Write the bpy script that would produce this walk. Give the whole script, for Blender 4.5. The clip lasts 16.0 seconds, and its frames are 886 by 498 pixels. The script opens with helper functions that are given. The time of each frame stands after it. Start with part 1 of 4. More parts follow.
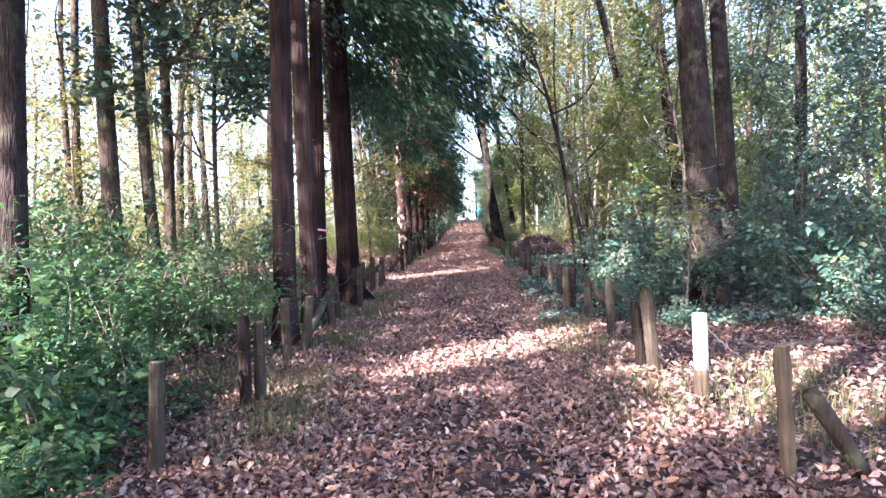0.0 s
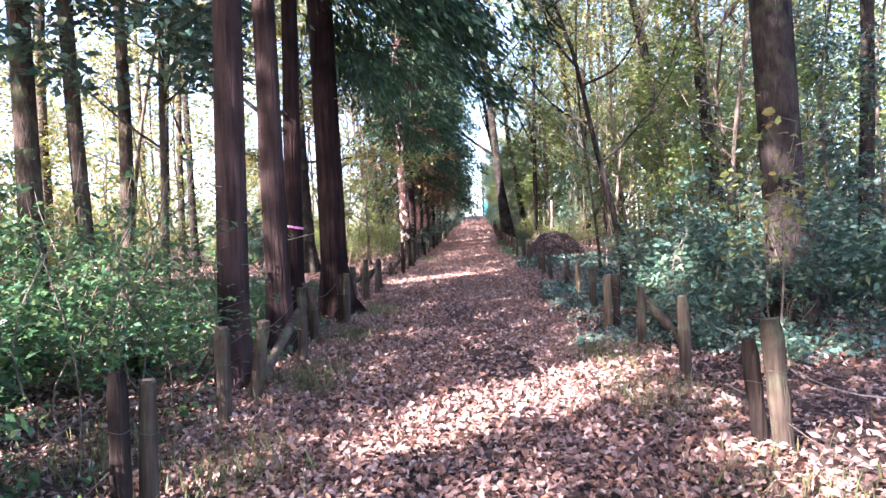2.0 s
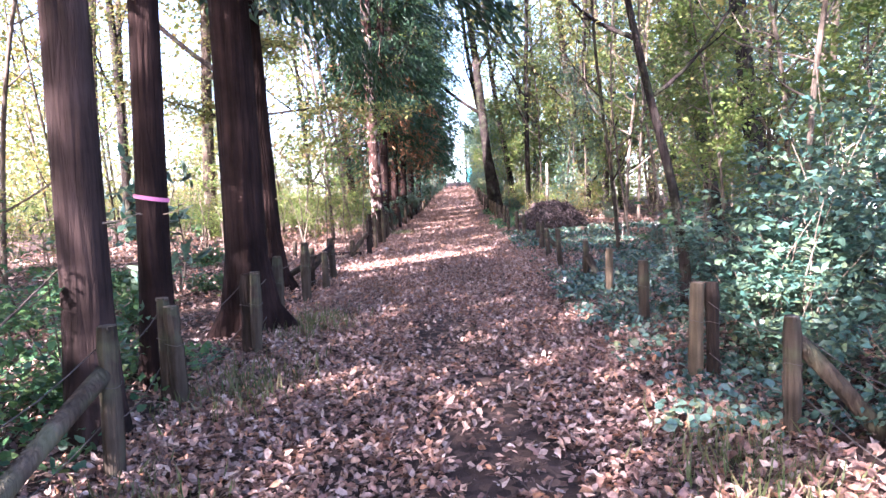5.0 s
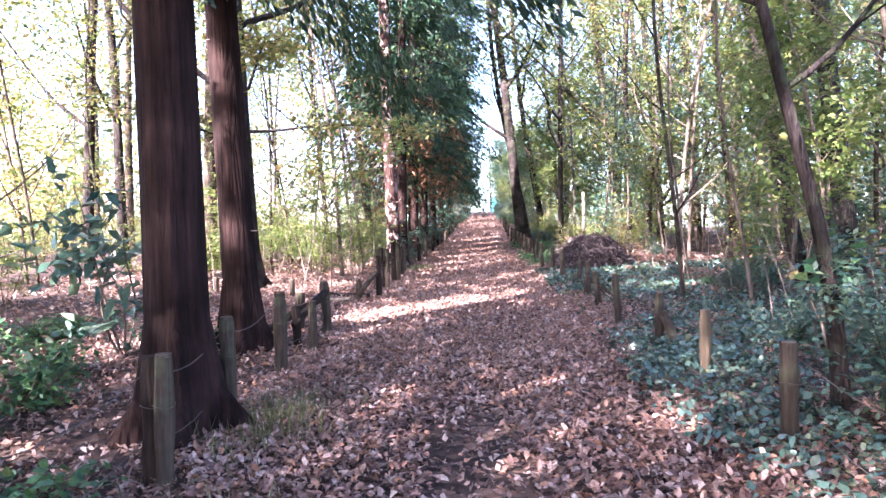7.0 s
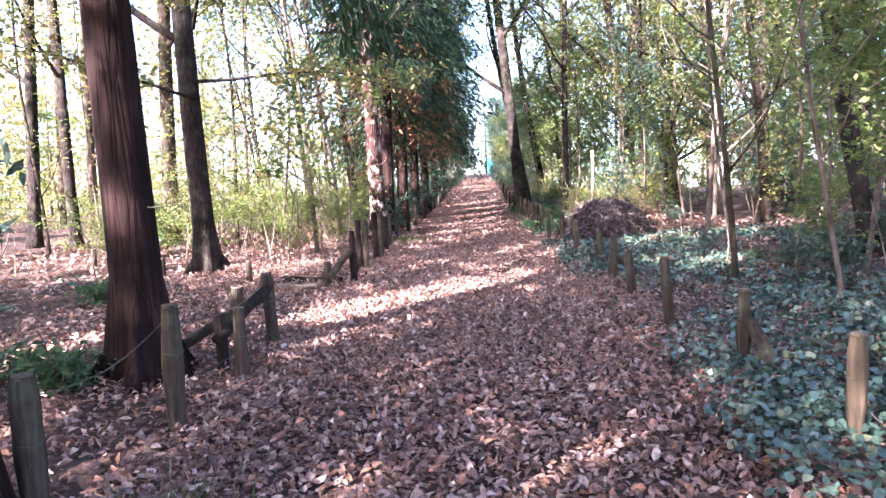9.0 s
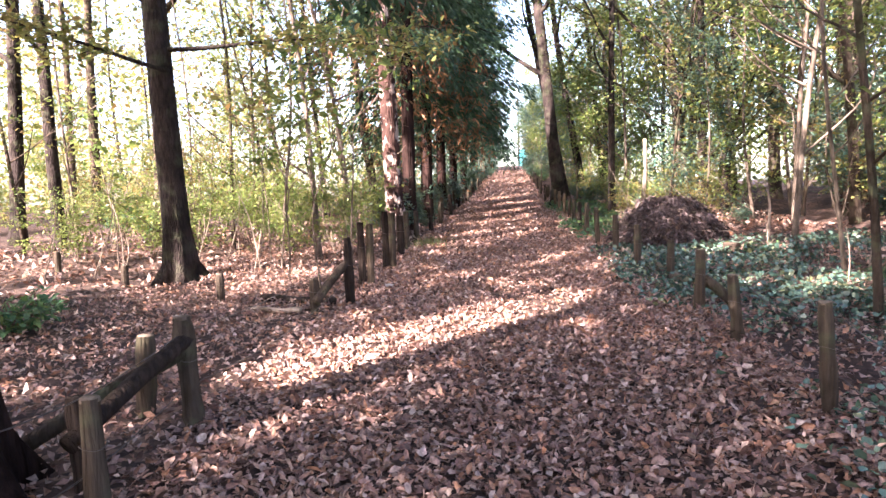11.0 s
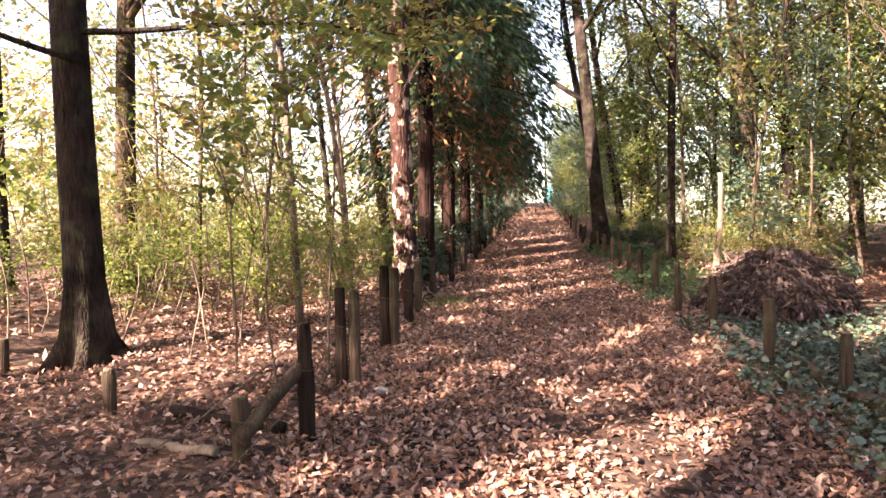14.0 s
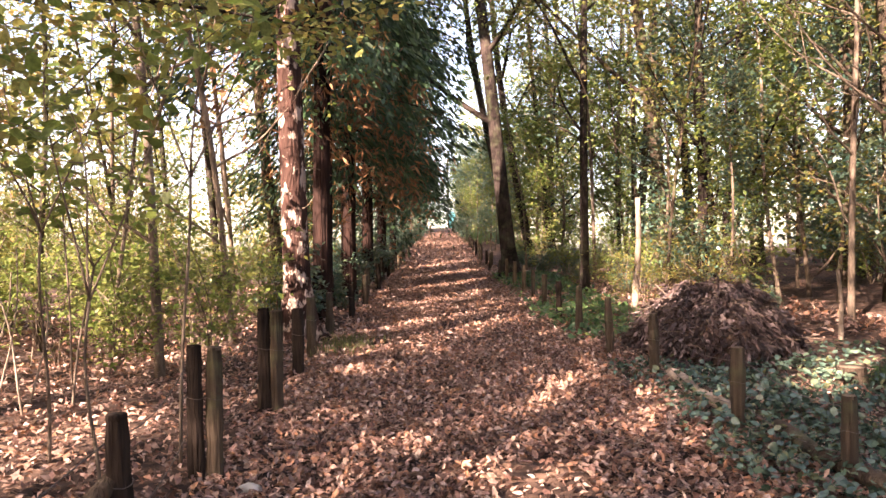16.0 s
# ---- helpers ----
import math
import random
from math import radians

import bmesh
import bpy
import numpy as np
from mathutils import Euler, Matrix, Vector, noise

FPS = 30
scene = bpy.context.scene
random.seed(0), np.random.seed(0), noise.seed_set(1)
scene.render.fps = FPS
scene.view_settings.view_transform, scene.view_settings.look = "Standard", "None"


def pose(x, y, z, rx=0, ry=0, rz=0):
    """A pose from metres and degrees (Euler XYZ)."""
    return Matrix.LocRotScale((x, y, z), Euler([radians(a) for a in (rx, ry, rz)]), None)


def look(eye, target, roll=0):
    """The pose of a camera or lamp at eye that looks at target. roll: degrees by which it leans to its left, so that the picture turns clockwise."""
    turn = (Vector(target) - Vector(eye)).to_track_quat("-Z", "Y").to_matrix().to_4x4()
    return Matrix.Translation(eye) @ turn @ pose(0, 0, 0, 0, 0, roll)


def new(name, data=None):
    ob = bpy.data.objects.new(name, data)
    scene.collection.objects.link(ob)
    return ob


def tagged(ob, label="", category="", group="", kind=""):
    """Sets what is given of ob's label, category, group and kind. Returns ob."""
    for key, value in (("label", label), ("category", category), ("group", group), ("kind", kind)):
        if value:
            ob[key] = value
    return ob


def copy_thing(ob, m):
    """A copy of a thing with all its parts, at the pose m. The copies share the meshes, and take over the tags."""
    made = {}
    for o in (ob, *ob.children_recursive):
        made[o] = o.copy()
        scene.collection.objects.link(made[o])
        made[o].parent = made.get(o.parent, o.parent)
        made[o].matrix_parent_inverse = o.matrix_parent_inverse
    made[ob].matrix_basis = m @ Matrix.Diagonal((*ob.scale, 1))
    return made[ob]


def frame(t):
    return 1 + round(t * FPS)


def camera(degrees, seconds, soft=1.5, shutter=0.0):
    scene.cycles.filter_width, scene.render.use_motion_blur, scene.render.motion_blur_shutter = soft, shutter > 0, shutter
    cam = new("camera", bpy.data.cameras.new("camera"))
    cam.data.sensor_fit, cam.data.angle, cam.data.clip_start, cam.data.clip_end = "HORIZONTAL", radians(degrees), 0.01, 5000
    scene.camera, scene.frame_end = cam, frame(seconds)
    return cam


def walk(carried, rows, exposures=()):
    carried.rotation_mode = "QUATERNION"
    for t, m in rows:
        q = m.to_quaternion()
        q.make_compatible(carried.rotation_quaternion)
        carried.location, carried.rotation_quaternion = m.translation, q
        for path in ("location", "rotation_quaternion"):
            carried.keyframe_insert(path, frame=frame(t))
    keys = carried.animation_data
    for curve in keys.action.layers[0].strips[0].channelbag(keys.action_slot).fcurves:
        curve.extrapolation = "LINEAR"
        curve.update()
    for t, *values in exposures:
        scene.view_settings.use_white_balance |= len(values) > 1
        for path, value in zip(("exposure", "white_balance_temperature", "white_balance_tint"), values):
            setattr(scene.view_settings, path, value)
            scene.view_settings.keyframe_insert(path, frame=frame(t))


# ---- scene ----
cam = camera(66.1, 16.0)
METRES, EYE, TILT, LEAN, TURN = 17.4, 1.5, 0.0, 0.0, 2.4
ROWS = [
    (0.0, 0.0, 0.0, 0.0, -0.01, -0.15, 2.11),
    (0.5, 0.0013, 0.0313, 0.0025, 2.03, 0.97, 2.09),
    (1.0, 0.0003, 0.065, 0.0031, -0.8, 2.05, 2.18),
    (1.5, 0.0001, 0.0986, 0.0032, -0.6, 1.26, 3.05),
    (2.0, -0.0001, 0.1323, 0.0036, 0.52, -0.39, 2.26),
    (2.5, -0.0002, 0.1667, 0.0061, -2.08, -0.61, 2.96),
    (3.0, 0.0019, 0.2016, 0.0083, 1.22, -0.7, 2.84),
    (3.5, 0.0026, 0.2366, 0.0084, -0.94, -1.17, 2.35),
    (6.0, 0.0079, 0.4099, 0.0135, -0.85, -3.98, 2.47),
    (6.5, 0.0076, 0.4428, 0.0154, 1.74, -2.6, 1.84),
    (7.0, 0.0072, 0.4763, 0.0163, 1.0, -0.75, 1.52),
    (7.5, 0.0067, 0.5091, 0.0177, 0.83, -0.6, 1.64),
    (8.0, 0.0065, 0.5419, 0.0181, 2.72, -1.11, 0.71),
    (8.5, 0.0076, 0.5767, 0.0202, -1.73, -2.92, 1.9),
    (9.0, 0.0106, 0.6087, 0.0219, 0.61, -3.88, 2.44),
    (11.5, 0.013, 0.7759, 0.0276, 3.26, -4.45, 2.03),
    (12.0, 0.0108, 0.8072, 0.0289, 1.83, -3.34, 3.05),
    (12.5, 0.0092, 0.8374, 0.0301, 4.29, -3.7, 2.89),
    (13.0, 0.0074, 0.8678, 0.0314, 3.29, -2.22, 1.43),
    (13.5, 0.0043, 0.8955, 0.0329, 2.91, -3.11, 1.87),
    (14.0, 0.0027, 0.9214, 0.0352, 5.19, -1.47, 0.95),
    (14.5, -0.0008, 0.9455, 0.0359, 2.4, -0.14, 1.89),
    (15.0, -0.0013, 0.9648, 0.037, 1.38, 0.36, 1.81),
    (15.5, 0.0003, 0.9819, 0.0386, 0.59, -0.34, 0.77),
    (16.0, -0.0013, 0.9976, 0.039, -3.01, 0.49, 1.06),
]
walk(cam, [(t, pose(0, 0, EYE, TILT, LEAN, TURN) @ pose(METRES * x, METRES * y, METRES * z, 90 + pitch, roll, yaw)) for t, x, y, z, yaw, pitch, roll in ROWS],
     exposures=[(0.0, 3.15, 5700, 26), (3.5, 3.35, 5650, 28), (7.0, 3.75, 5600, 30), (9.0, 3.7, 5700, 30), (11.5, 3.35, 6800, 27), (12.5, 3.15, 7550, 30), (16.0, 3.0, 7900, 31)])

# ---- sky and sun: low autumn sun from behind and to the left ----
SUN_X, SUN_Y, SUN_EL = 0.645, 0.764, radians(32)      # the way the light travels over the ground
world = bpy.data.worlds.new("world")
scene.world = world
world.use_nodes = True
wn = world.node_tree.nodes
sky = wn.new("ShaderNodeTexSky")
sky.sky_type = "NISHITA"
sky.sun_disc = False
sky.sun_elevation = SUN_EL
sky.sun_rotation = math.atan2(-SUN_X, -SUN_Y)
sky.dust_density = 2.0
wn["Background"].inputs[1].default_value = 0.10
world.node_tree.links.new(sky.outputs[0], wn["Background"].inputs[0])
sun = new("sun", bpy.data.lights.new("sun", "SUN"))
sun.data.energy, sun.data.angle, sun.data.color = 5.0, radians(0.6), (1.0, 0.92, 0.80)
sun.matrix_world = look((0, 0, 30), (SUN_X, SUN_Y, 30 - math.tan(SUN_EL)))

rng = np.random.default_rng(7)


# ---- materials ----
def nodes_of(name):
    m = bpy.data.materials.new(name)
    m.use_nodes = True
    t = m.node_tree
    return m, t.nodes, t.links, t.nodes["Principled BSDF"]


def ramp(n, stops):
    r = n.new("ShaderNodeValToRGB")
    e = r.color_ramp.elements
    while len(e) < len(stops):
        e.new(0.5)
    for k, (p, c) in enumerate(stops):
        e[k].position, e[k].color = p, (*c, 1)
    return r


def leaf_material(name, colors, translucent=0.4, rough=0.5, spread=0.35, gloss=0.35):
    """Each leaf takes one colour of the range, with blotches and veins of a finer scale."""
    m, n, l, b = nodes_of(name)
    geo = n.new("ShaderNodeNewGeometry")
    r = ramp(n, [(k / (len(colors) - 1), c) for k, c in enumerate(colors)])
    l.new(geo.outputs["Random Per Island"], r.inputs[0])
    tc = n.new("ShaderNodeTexCoord")
    nz = n.new("ShaderNodeTexNoise")
    nz.inputs["Scale"].default_value = 45
    nz.inputs["Detail"].default_value = 4
    l.new(tc.outputs["Object"], nz.inputs["Vector"])
    mr = n.new("ShaderNodeMapRange")
    mr.inputs[1].default_value, mr.inputs[2].default_value = 0.3, 0.7
    mr.inputs[3].default_value, mr.inputs[4].default_value = 1 - spread, 1 + spread * 0.6
    l.new(nz.outputs[0], mr.inputs[0])
    mul = n.new("ShaderNodeVectorMath")
    mul.operation = "SCALE"
    l.new(r.outputs[0], mul.inputs[0])
    l.new(mr.outputs[0], mul.inputs["Scale"])
    l.new(mul.outputs[0], b.inputs["Base Color"])
    b.inputs["Roughness"].default_value = rough
    b.inputs["Specular IOR Level"].default_value = gloss
    tr = n.new("ShaderNodeBsdfTranslucent")
    l.new(mul.outputs[0], tr.inputs[0])
    mix = n.new("ShaderNodeMixShader")
    mix.inputs[0].default_value = translucent
    l.new(b.outputs[0], mix.inputs[1])
    l.new(tr.outputs[0], mix.inputs[2])
    l.new(mix.outputs[0], n["Material Output"].inputs[0])
    return m


def bark_material(name, dark, light, scale=14, stretch=0.08, bump=0.6, moss=0.0):
    m, n, l, b = nodes_of(name)
    tc = n.new("ShaderNodeTexCoord")
    mp = n.new("ShaderNodeMapping")
    mp.inputs["Scale"].default_value = (1, 1, stretch)
    l.new(tc.outputs["Object"], mp.inputs[0])
    nz = n.new("ShaderNodeTexNoise")
    nz.inputs["Scale"].default_value, nz.inputs["Detail"].default_value = scale, 8
    nz.inputs["Roughness"].default_value = 0.65
    l.new(mp.outputs[0], nz.inputs["Vector"])
    vo = n.new("ShaderNodeTexVoronoi")
    vo.feature = "DISTANCE_TO_EDGE"
    vo.inputs["Scale"].default_value = scale * 1.3
    l.new(mp.outputs[0], vo.inputs["Vector"])
    big = n.new("ShaderNodeTexNoise")
    big.inputs["Scale"].default_value, big.inputs["Detail"].default_value = 1.7, 4
    l.new(tc.outputs["Object"], big.inputs["Vector"])
    r = ramp(n, [(0.24, dark), (0.5, tuple((a + c) / 2 for a, c in zip(dark, light))), (0.75, light)])
    l.new(nz.outputs[0], r.inputs[0])
    mr = n.new("ShaderNodeMapRange")
    mr.inputs[1].default_value, mr.inputs[2].default_value = 0.35, 0.68
    mr.inputs[3].default_value, mr.inputs[4].default_value = 0.45, 1.55
    l.new(big.outputs[0], mr.inputs[0])
    mul = n.new("ShaderNodeVectorMath")
    mul.operation = "SCALE"
    l.new(r.outputs[0], mul.inputs[0])
    l.new(mr.outputs[0], mul.inputs["Scale"])
    col = mul.outputs[0]
    if moss:
        mz = n.new("ShaderNodeTexNoise")
        mz.inputs["Scale"].default_value, mz.inputs["Detail"].default_value = 5, 6
        l.new(tc.outputs["Object"], mz.inputs["Vector"])
        mm = n.new("ShaderNodeMapRange")
        mm.inputs[1].default_value, mm.inputs[2].default_value, mm.inputs[4].default_value = 0.5, 0.68, moss
        l.new(mz.outputs[0], mm.inputs[0])
        mx = n.new("ShaderNodeMixRGB")
        mx.inputs[2].default_value = (0.16, 0.19, 0.10, 1)
        l.new(mm.outputs[0], mx.inputs[0])
        l.new(col, mx.inputs[1])
        col = mx.outputs[0]
    l.new(col, b.inputs["Base Color"])
    b.inputs["Roughness"].default_value = 0.95
    b.inputs["Specular IOR Level"].default_value = 0.08
    add = n.new("ShaderNodeMath")
    add.operation = "MULTIPLY_ADD"
    l.new(vo.outputs["Distance"], add.inputs[0])
    add.inputs[1].default_value = 1.2
    l.new(nz.outputs[0], add.inputs[2])
    bp = n.new("ShaderNodeBump")
    bp.inputs["Strength"].default_value, bp.inputs["Distance"].default_value = bump, 0.03
    l.new(add.outputs[0], bp.inputs["Height"])
    l.new(bp.outputs[0], b.inputs["Normal"])
    return m


def plain_material(name, color, rough=0.6, metal=0.0, vary=0.25, scale=6):
    m, n, l, b = nodes_of(name)
    tc = n.new("ShaderNodeTexCoord")
    nz = n.new("ShaderNodeTexNoise")
    nz.inputs["Scale"].default_value, nz.inputs["Detail"].default_value = scale, 6
    l.new(tc.outputs["Object"], nz.inputs["Vector"])
    r = ramp(n, [(0.3, tuple(c * (1 - vary) for c in color)), (0.7, tuple(min(c * (1 + vary), 1) for c in color))])
    l.new(nz.outputs[0], r.inputs[0])
    l.new(r.outputs[0], b.inputs["Base Color"])
    b.inputs["Roughness"].default_value, b.inputs["Metallic"].default_value = rough, metal
    return m


def soil_material():
    m, n, l, b = nodes_of("soil")
    tc = n.new("ShaderNodeTexCoord")
    a = n.new("ShaderNodeTexNoise")
    a.inputs["Scale"].default_value, a.inputs["Detail"].default_value = 0.9, 6
    c = n.new("ShaderNodeTexVoronoi")
    c.inputs["Scale"].default_value = 16
    d = n.new("ShaderNodeTexNoise")
    d.inputs["Scale"].default_value, d.inputs["Detail"].default_value = 60, 4
    for k in (a, c, d):
        l.new(tc.outputs["Object"], k.inputs["Vector"])
    r = ramp(n, [(0.0, (0.03, 0.02, 0.017)), (0.45, (0.065, 0.041, 0.033)), (0.8, (0.13, 0.08, 0.06)), (1.0, (0.20, 0.125, 0.09))])
    sep = n.new("ShaderNodeSeparateColor")
    l.new(c.outputs["Color"], sep.inputs[0])
    mx = n.new("ShaderNodeMath")
    mx.operation = "MULTIPLY"
    l.new(sep.outputs[0], mx.inputs[0])
    mr = n.new("ShaderNodeMapRange")
    mr.inputs[1].default_value, mr.inputs[2].default_value, mr.inputs[3].default_value, mr.inputs[4].default_value = 0.35, 0.65, 0.45, 1.15
    l.new(a.outputs[0], mr.inputs[0])
    l.new(mr.outputs[0], mx.inputs[1])
    l.new(mx.outputs[0], r.inputs[0])
    l.new(r.outputs[0], b.inputs["Base Color"])
    b.inputs["Roughness"].default_value = 0.95
    b.inputs["Specular IOR Level"].default_value = 0.15
    bp = n.new("ShaderNodeBump")
    bp.inputs["Strength"].default_value, bp.inputs["Distance"].default_value = 0.7, 0.02
    l.new(d.outputs[0], bp.inputs["Height"])
    l.new(bp.outputs[0], b.inputs["Normal"])
    return m


SOIL = soil_material()
LITTER = leaf_material("fallen_leaf", [(0.059, 0.0319, 0.0248), (0.366, 0.206, 0.165), (0.0944, 0.0496, 0.0401), (0.496, 0.33, 0.266), (0.295, 0.159, 0.118), (0.142, 0.0732, 0.059), (0.543, 0.395, 0.33), (0.425, 0.236, 0.159), (0.224, 0.124, 0.1), (0.507, 0.254, 0.147), (0.118, 0.0649, 0.0531), (0.413, 0.271, 0.224), (0.625, 0.472, 0.389)], 0.12, 0.5, 0.5)
IVY = leaf_material("ivy_leaf", [(0.0394, 0.0803, 0.0574), (0.0722, 0.128, 0.0937), (0.111, 0.171, 0.119), (0.0525, 0.101, 0.0791), (0.197, 0.203, 0.0989)], 0.12, 0.24, gloss=0.75)
GREEN = leaf_material("green_leaf", [(0.04, 0.11, 0.055), (0.075, 0.17, 0.07), (0.12, 0.22, 0.07), (0.06, 0.13, 0.08), (0.2, 0.27, 0.08)], 0.4, 0.4)
BLUEGREEN = leaf_material("dark_green_leaf", [(0.032, 0.08, 0.06), (0.06, 0.125, 0.095), (0.09, 0.165, 0.11), (0.14, 0.18, 0.09), (0.05, 0.11, 0.095)], 0.25, 0.32, gloss=0.45)
YELLOW = leaf_material("autumn_yellow_leaf", [(0.18, 0.215, 0.06), (0.29, 0.29, 0.085), (0.12, 0.18, 0.055), (0.38, 0.31, 0.09), (0.22, 0.25, 0.085), (0.36, 0.22, 0.08), (0.09, 0.14, 0.05)], 0.5, 0.5)
LIME = leaf_material("pale_green_leaf", [(0.13, 0.20, 0.05), (0.22, 0.28, 0.07), (0.09, 0.15, 0.04), (0.30, 0.31, 0.09), (0.17, 0.22, 0.08)], 0.5, 0.45)
CANOPY = leaf_material("canopy_leaf", [(0.07, 0.11, 0.03), (0.14, 0.17, 0.05), (0.22, 0.20, 0.06), (0.28, 0.21, 0.07)], 0.35, 0.5)
NEEDLE = leaf_material("conifer_spray", [(0.0176, 0.048, 0.024), (0.032, 0.0768, 0.0352), (0.0576, 0.115, 0.048), (0.024, 0.0608, 0.0336)], 0.15, 0.5)
DEADSPRAY = leaf_material("dead_conifer_spray", [(0.22, 0.10, 0.05), (0.34, 0.17, 0.08), (0.16, 0.08, 0.05)], 0.25, 0.7)
PILELEAF = leaf_material("withered_leaf", [(0.02, 0.013, 0.013), (0.08, 0.052, 0.052), (0.03, 0.02, 0.02), (0.24, 0.18, 0.175), (0.05, 0.03, 0.025), (0.12, 0.08, 0.075)], 0.1, 0.55)
GRASS = leaf_material("grass_blade", [(0.11, 0.13, 0.045), (0.19, 0.17, 0.075), (0.07, 0.11, 0.04), (0.24, 0.19, 0.10)], 0.35, 0.5)
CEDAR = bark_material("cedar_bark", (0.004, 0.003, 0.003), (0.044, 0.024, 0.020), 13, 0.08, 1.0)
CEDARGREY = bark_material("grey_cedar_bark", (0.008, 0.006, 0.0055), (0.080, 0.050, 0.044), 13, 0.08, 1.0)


def flaking_material():
    """Red-brown bark under pale ragged flakes."""
    m = bark_material("flaking_red_bark", (0.010, 0.007, 0.006), (0.085, 0.045, 0.037), 12, 0.25, 1.0)
    n, l = m.node_tree.nodes, m.node_tree.links
    b = n["Principled BSDF"]
    tc = n.new("ShaderNodeTexCoord")
    mp = n.new("ShaderNodeMapping")
    mp.inputs["Scale"].default_value = (1, 1, 0.6)
    l.new(tc.outputs["Object"], mp.inputs[0])
    nz = n.new("ShaderNodeTexNoise")
    nz.inputs["Scale"].default_value, nz.inputs["Detail"].default_value, nz.inputs["Roughness"].default_value = 6.5, 5, 0.6
    l.new(mp.outputs[0], nz.inputs["Vector"])
    mr = n.new("ShaderNodeMapRange")
    mr.inputs[1].default_value, mr.inputs[2].default_value = 0.53, 0.57
    l.new(nz.outputs[0], mr.inputs[0])
    mx = n.new("ShaderNodeMixRGB")
    mx.inputs[2].default_value = (0.36, 0.27, 0.23, 1)
    l.new(mr.outputs[0], mx.inputs[0])
    l.new(b.inputs["Base Color"].links[0].from_socket, mx.inputs[1])
    l.new(mx.outputs[0], b.inputs["Base Color"])
    return m


PATCHY = flaking_material()
OAK = bark_material("oak_bark", (0.010, 0.008, 0.008), (0.058, 0.043, 0.038), 22, 0.22, 1.0, 0.2)
GREYBARK = bark_material("grey_bark", (0.022, 0.016, 0.013), (0.11, 0.08, 0.06), 18, 0.3, 0.8, 0.35)
# Twig bark lightened to put the distance haze into the colour.
TWIG = bark_material("hazed_twig_bark", (0.06, 0.045, 0.036), (0.26, 0.20, 0.155), 30, 0.3, 0.3)
PALEWOOD = bark_material("bare_pale_wood", (0.17, 0.13, 0.10), (0.38, 0.30, 0.235), 20, 0.1, 0.4)
POSTGREY = bark_material("weathered_post_wood", (0.025, 0.018, 0.014), (0.11, 0.082, 0.06), 26, 0.06, 0.6, 0.3)
POSTDARK = bark_material("dark_rotten_post_wood", (0.010, 0.007, 0.006), (0.05, 0.036, 0.029), 26, 0.06, 0.7)
# Yellowish wood, also given to sunlit posts as a paler colour.
POSTTANLIT = bark_material("tan_sunlit_post_wood", (0.05, 0.038, 0.026), (0.22, 0.16, 0.105), 24, 0.06, 0.4)
CUTWOOD = bark_material("cut_end_wood", (0.09, 0.066, 0.048), (0.24, 0.185, 0.14), 30, 1.0, 0.3)
WHITEPOST = plain_material("white_post_part", (0.78, 0.77, 0.74), 0.6, 0, 0.06, 20)
WIRE = plain_material("rusty_wire", (0.10, 0.08, 0.07), 0.7, 0.4, 0.4, 30)
PINK = plain_material("pink_tape", (0.72, 0.20, 0.36), 0.5, 0, 0.1, 20)
TEAL = plain_material("teal_sheet", (0.06, 0.36, 0.42), 0.5, 0, 0.1, 1)
PALEWALL = plain_material("pale_stone", (0.42, 0.39, 0.36), 0.8, 0, 0.05, 1)


# ---- the ground's height ----
def gz(x, y):
    x, y = np.asarray(x, float), np.asarray(y, float)
    side = np.clip((np.abs(x) - 4) / 8, 0, 1)
    up = 0.039 * np.clip(y, -30, 45) + (0.070 - 0.055 * side) * np.clip(y - 45, 0, 50)
    off = np.clip((np.abs(x + 0.3) - 1.9) / 2.5, 0, 1)
    bumps = 0.05 * np.sin(x * 0.9 + 1.3) * np.sin(y * 0.7 + 0.4) + 0.03 * np.sin(x * 2.1 + y * 1.3)
    dish = 0.02 * np.clip(1 - np.abs(x + 0.3) / 1.4, 0, 1)
    return up + off * bumps - dish


def gzf(x, y):
    return float(gz(x, y))


# ---- mesh helpers ----
def mesh(name, V, F, material, smooth=False):
    """A mesh from arrays of vertices and of faces with one number of corners."""
    V, F = np.asarray(V, np.float32), np.asarray(F, np.int32)
    me = bpy.data.meshes.new(name)
    me.vertices.add(len(V))
    me.vertices.foreach_set("co", V.ravel())
    k = F.shape[1]
    me.loops.add(F.size)
    me.loops.foreach_set("vertex_index", F.ravel())
    me.polygons.add(len(F))
    me.polygons.foreach_set("loop_start", np.arange(0, F.size, k, dtype=np.int32))
    if smooth:
        me.polygons.foreach_set("use_smooth", np.ones(len(F), dtype=bool))
    me.update(calc_edges=True)
    me.validate()
    me.materials.append(material)
    return me


def part(name, me, parent, label=""):
    ob = new(name, me)
    ob.parent = parent
    return tagged(ob, label)


def thing(name, x, y, label, category, group="", z=None):
    e = new(name)
    e.location = (x, y, gzf(x, y) if z is None else z)
    e.empty_display_size = 0.1
    return tagged(e, label, category, group)


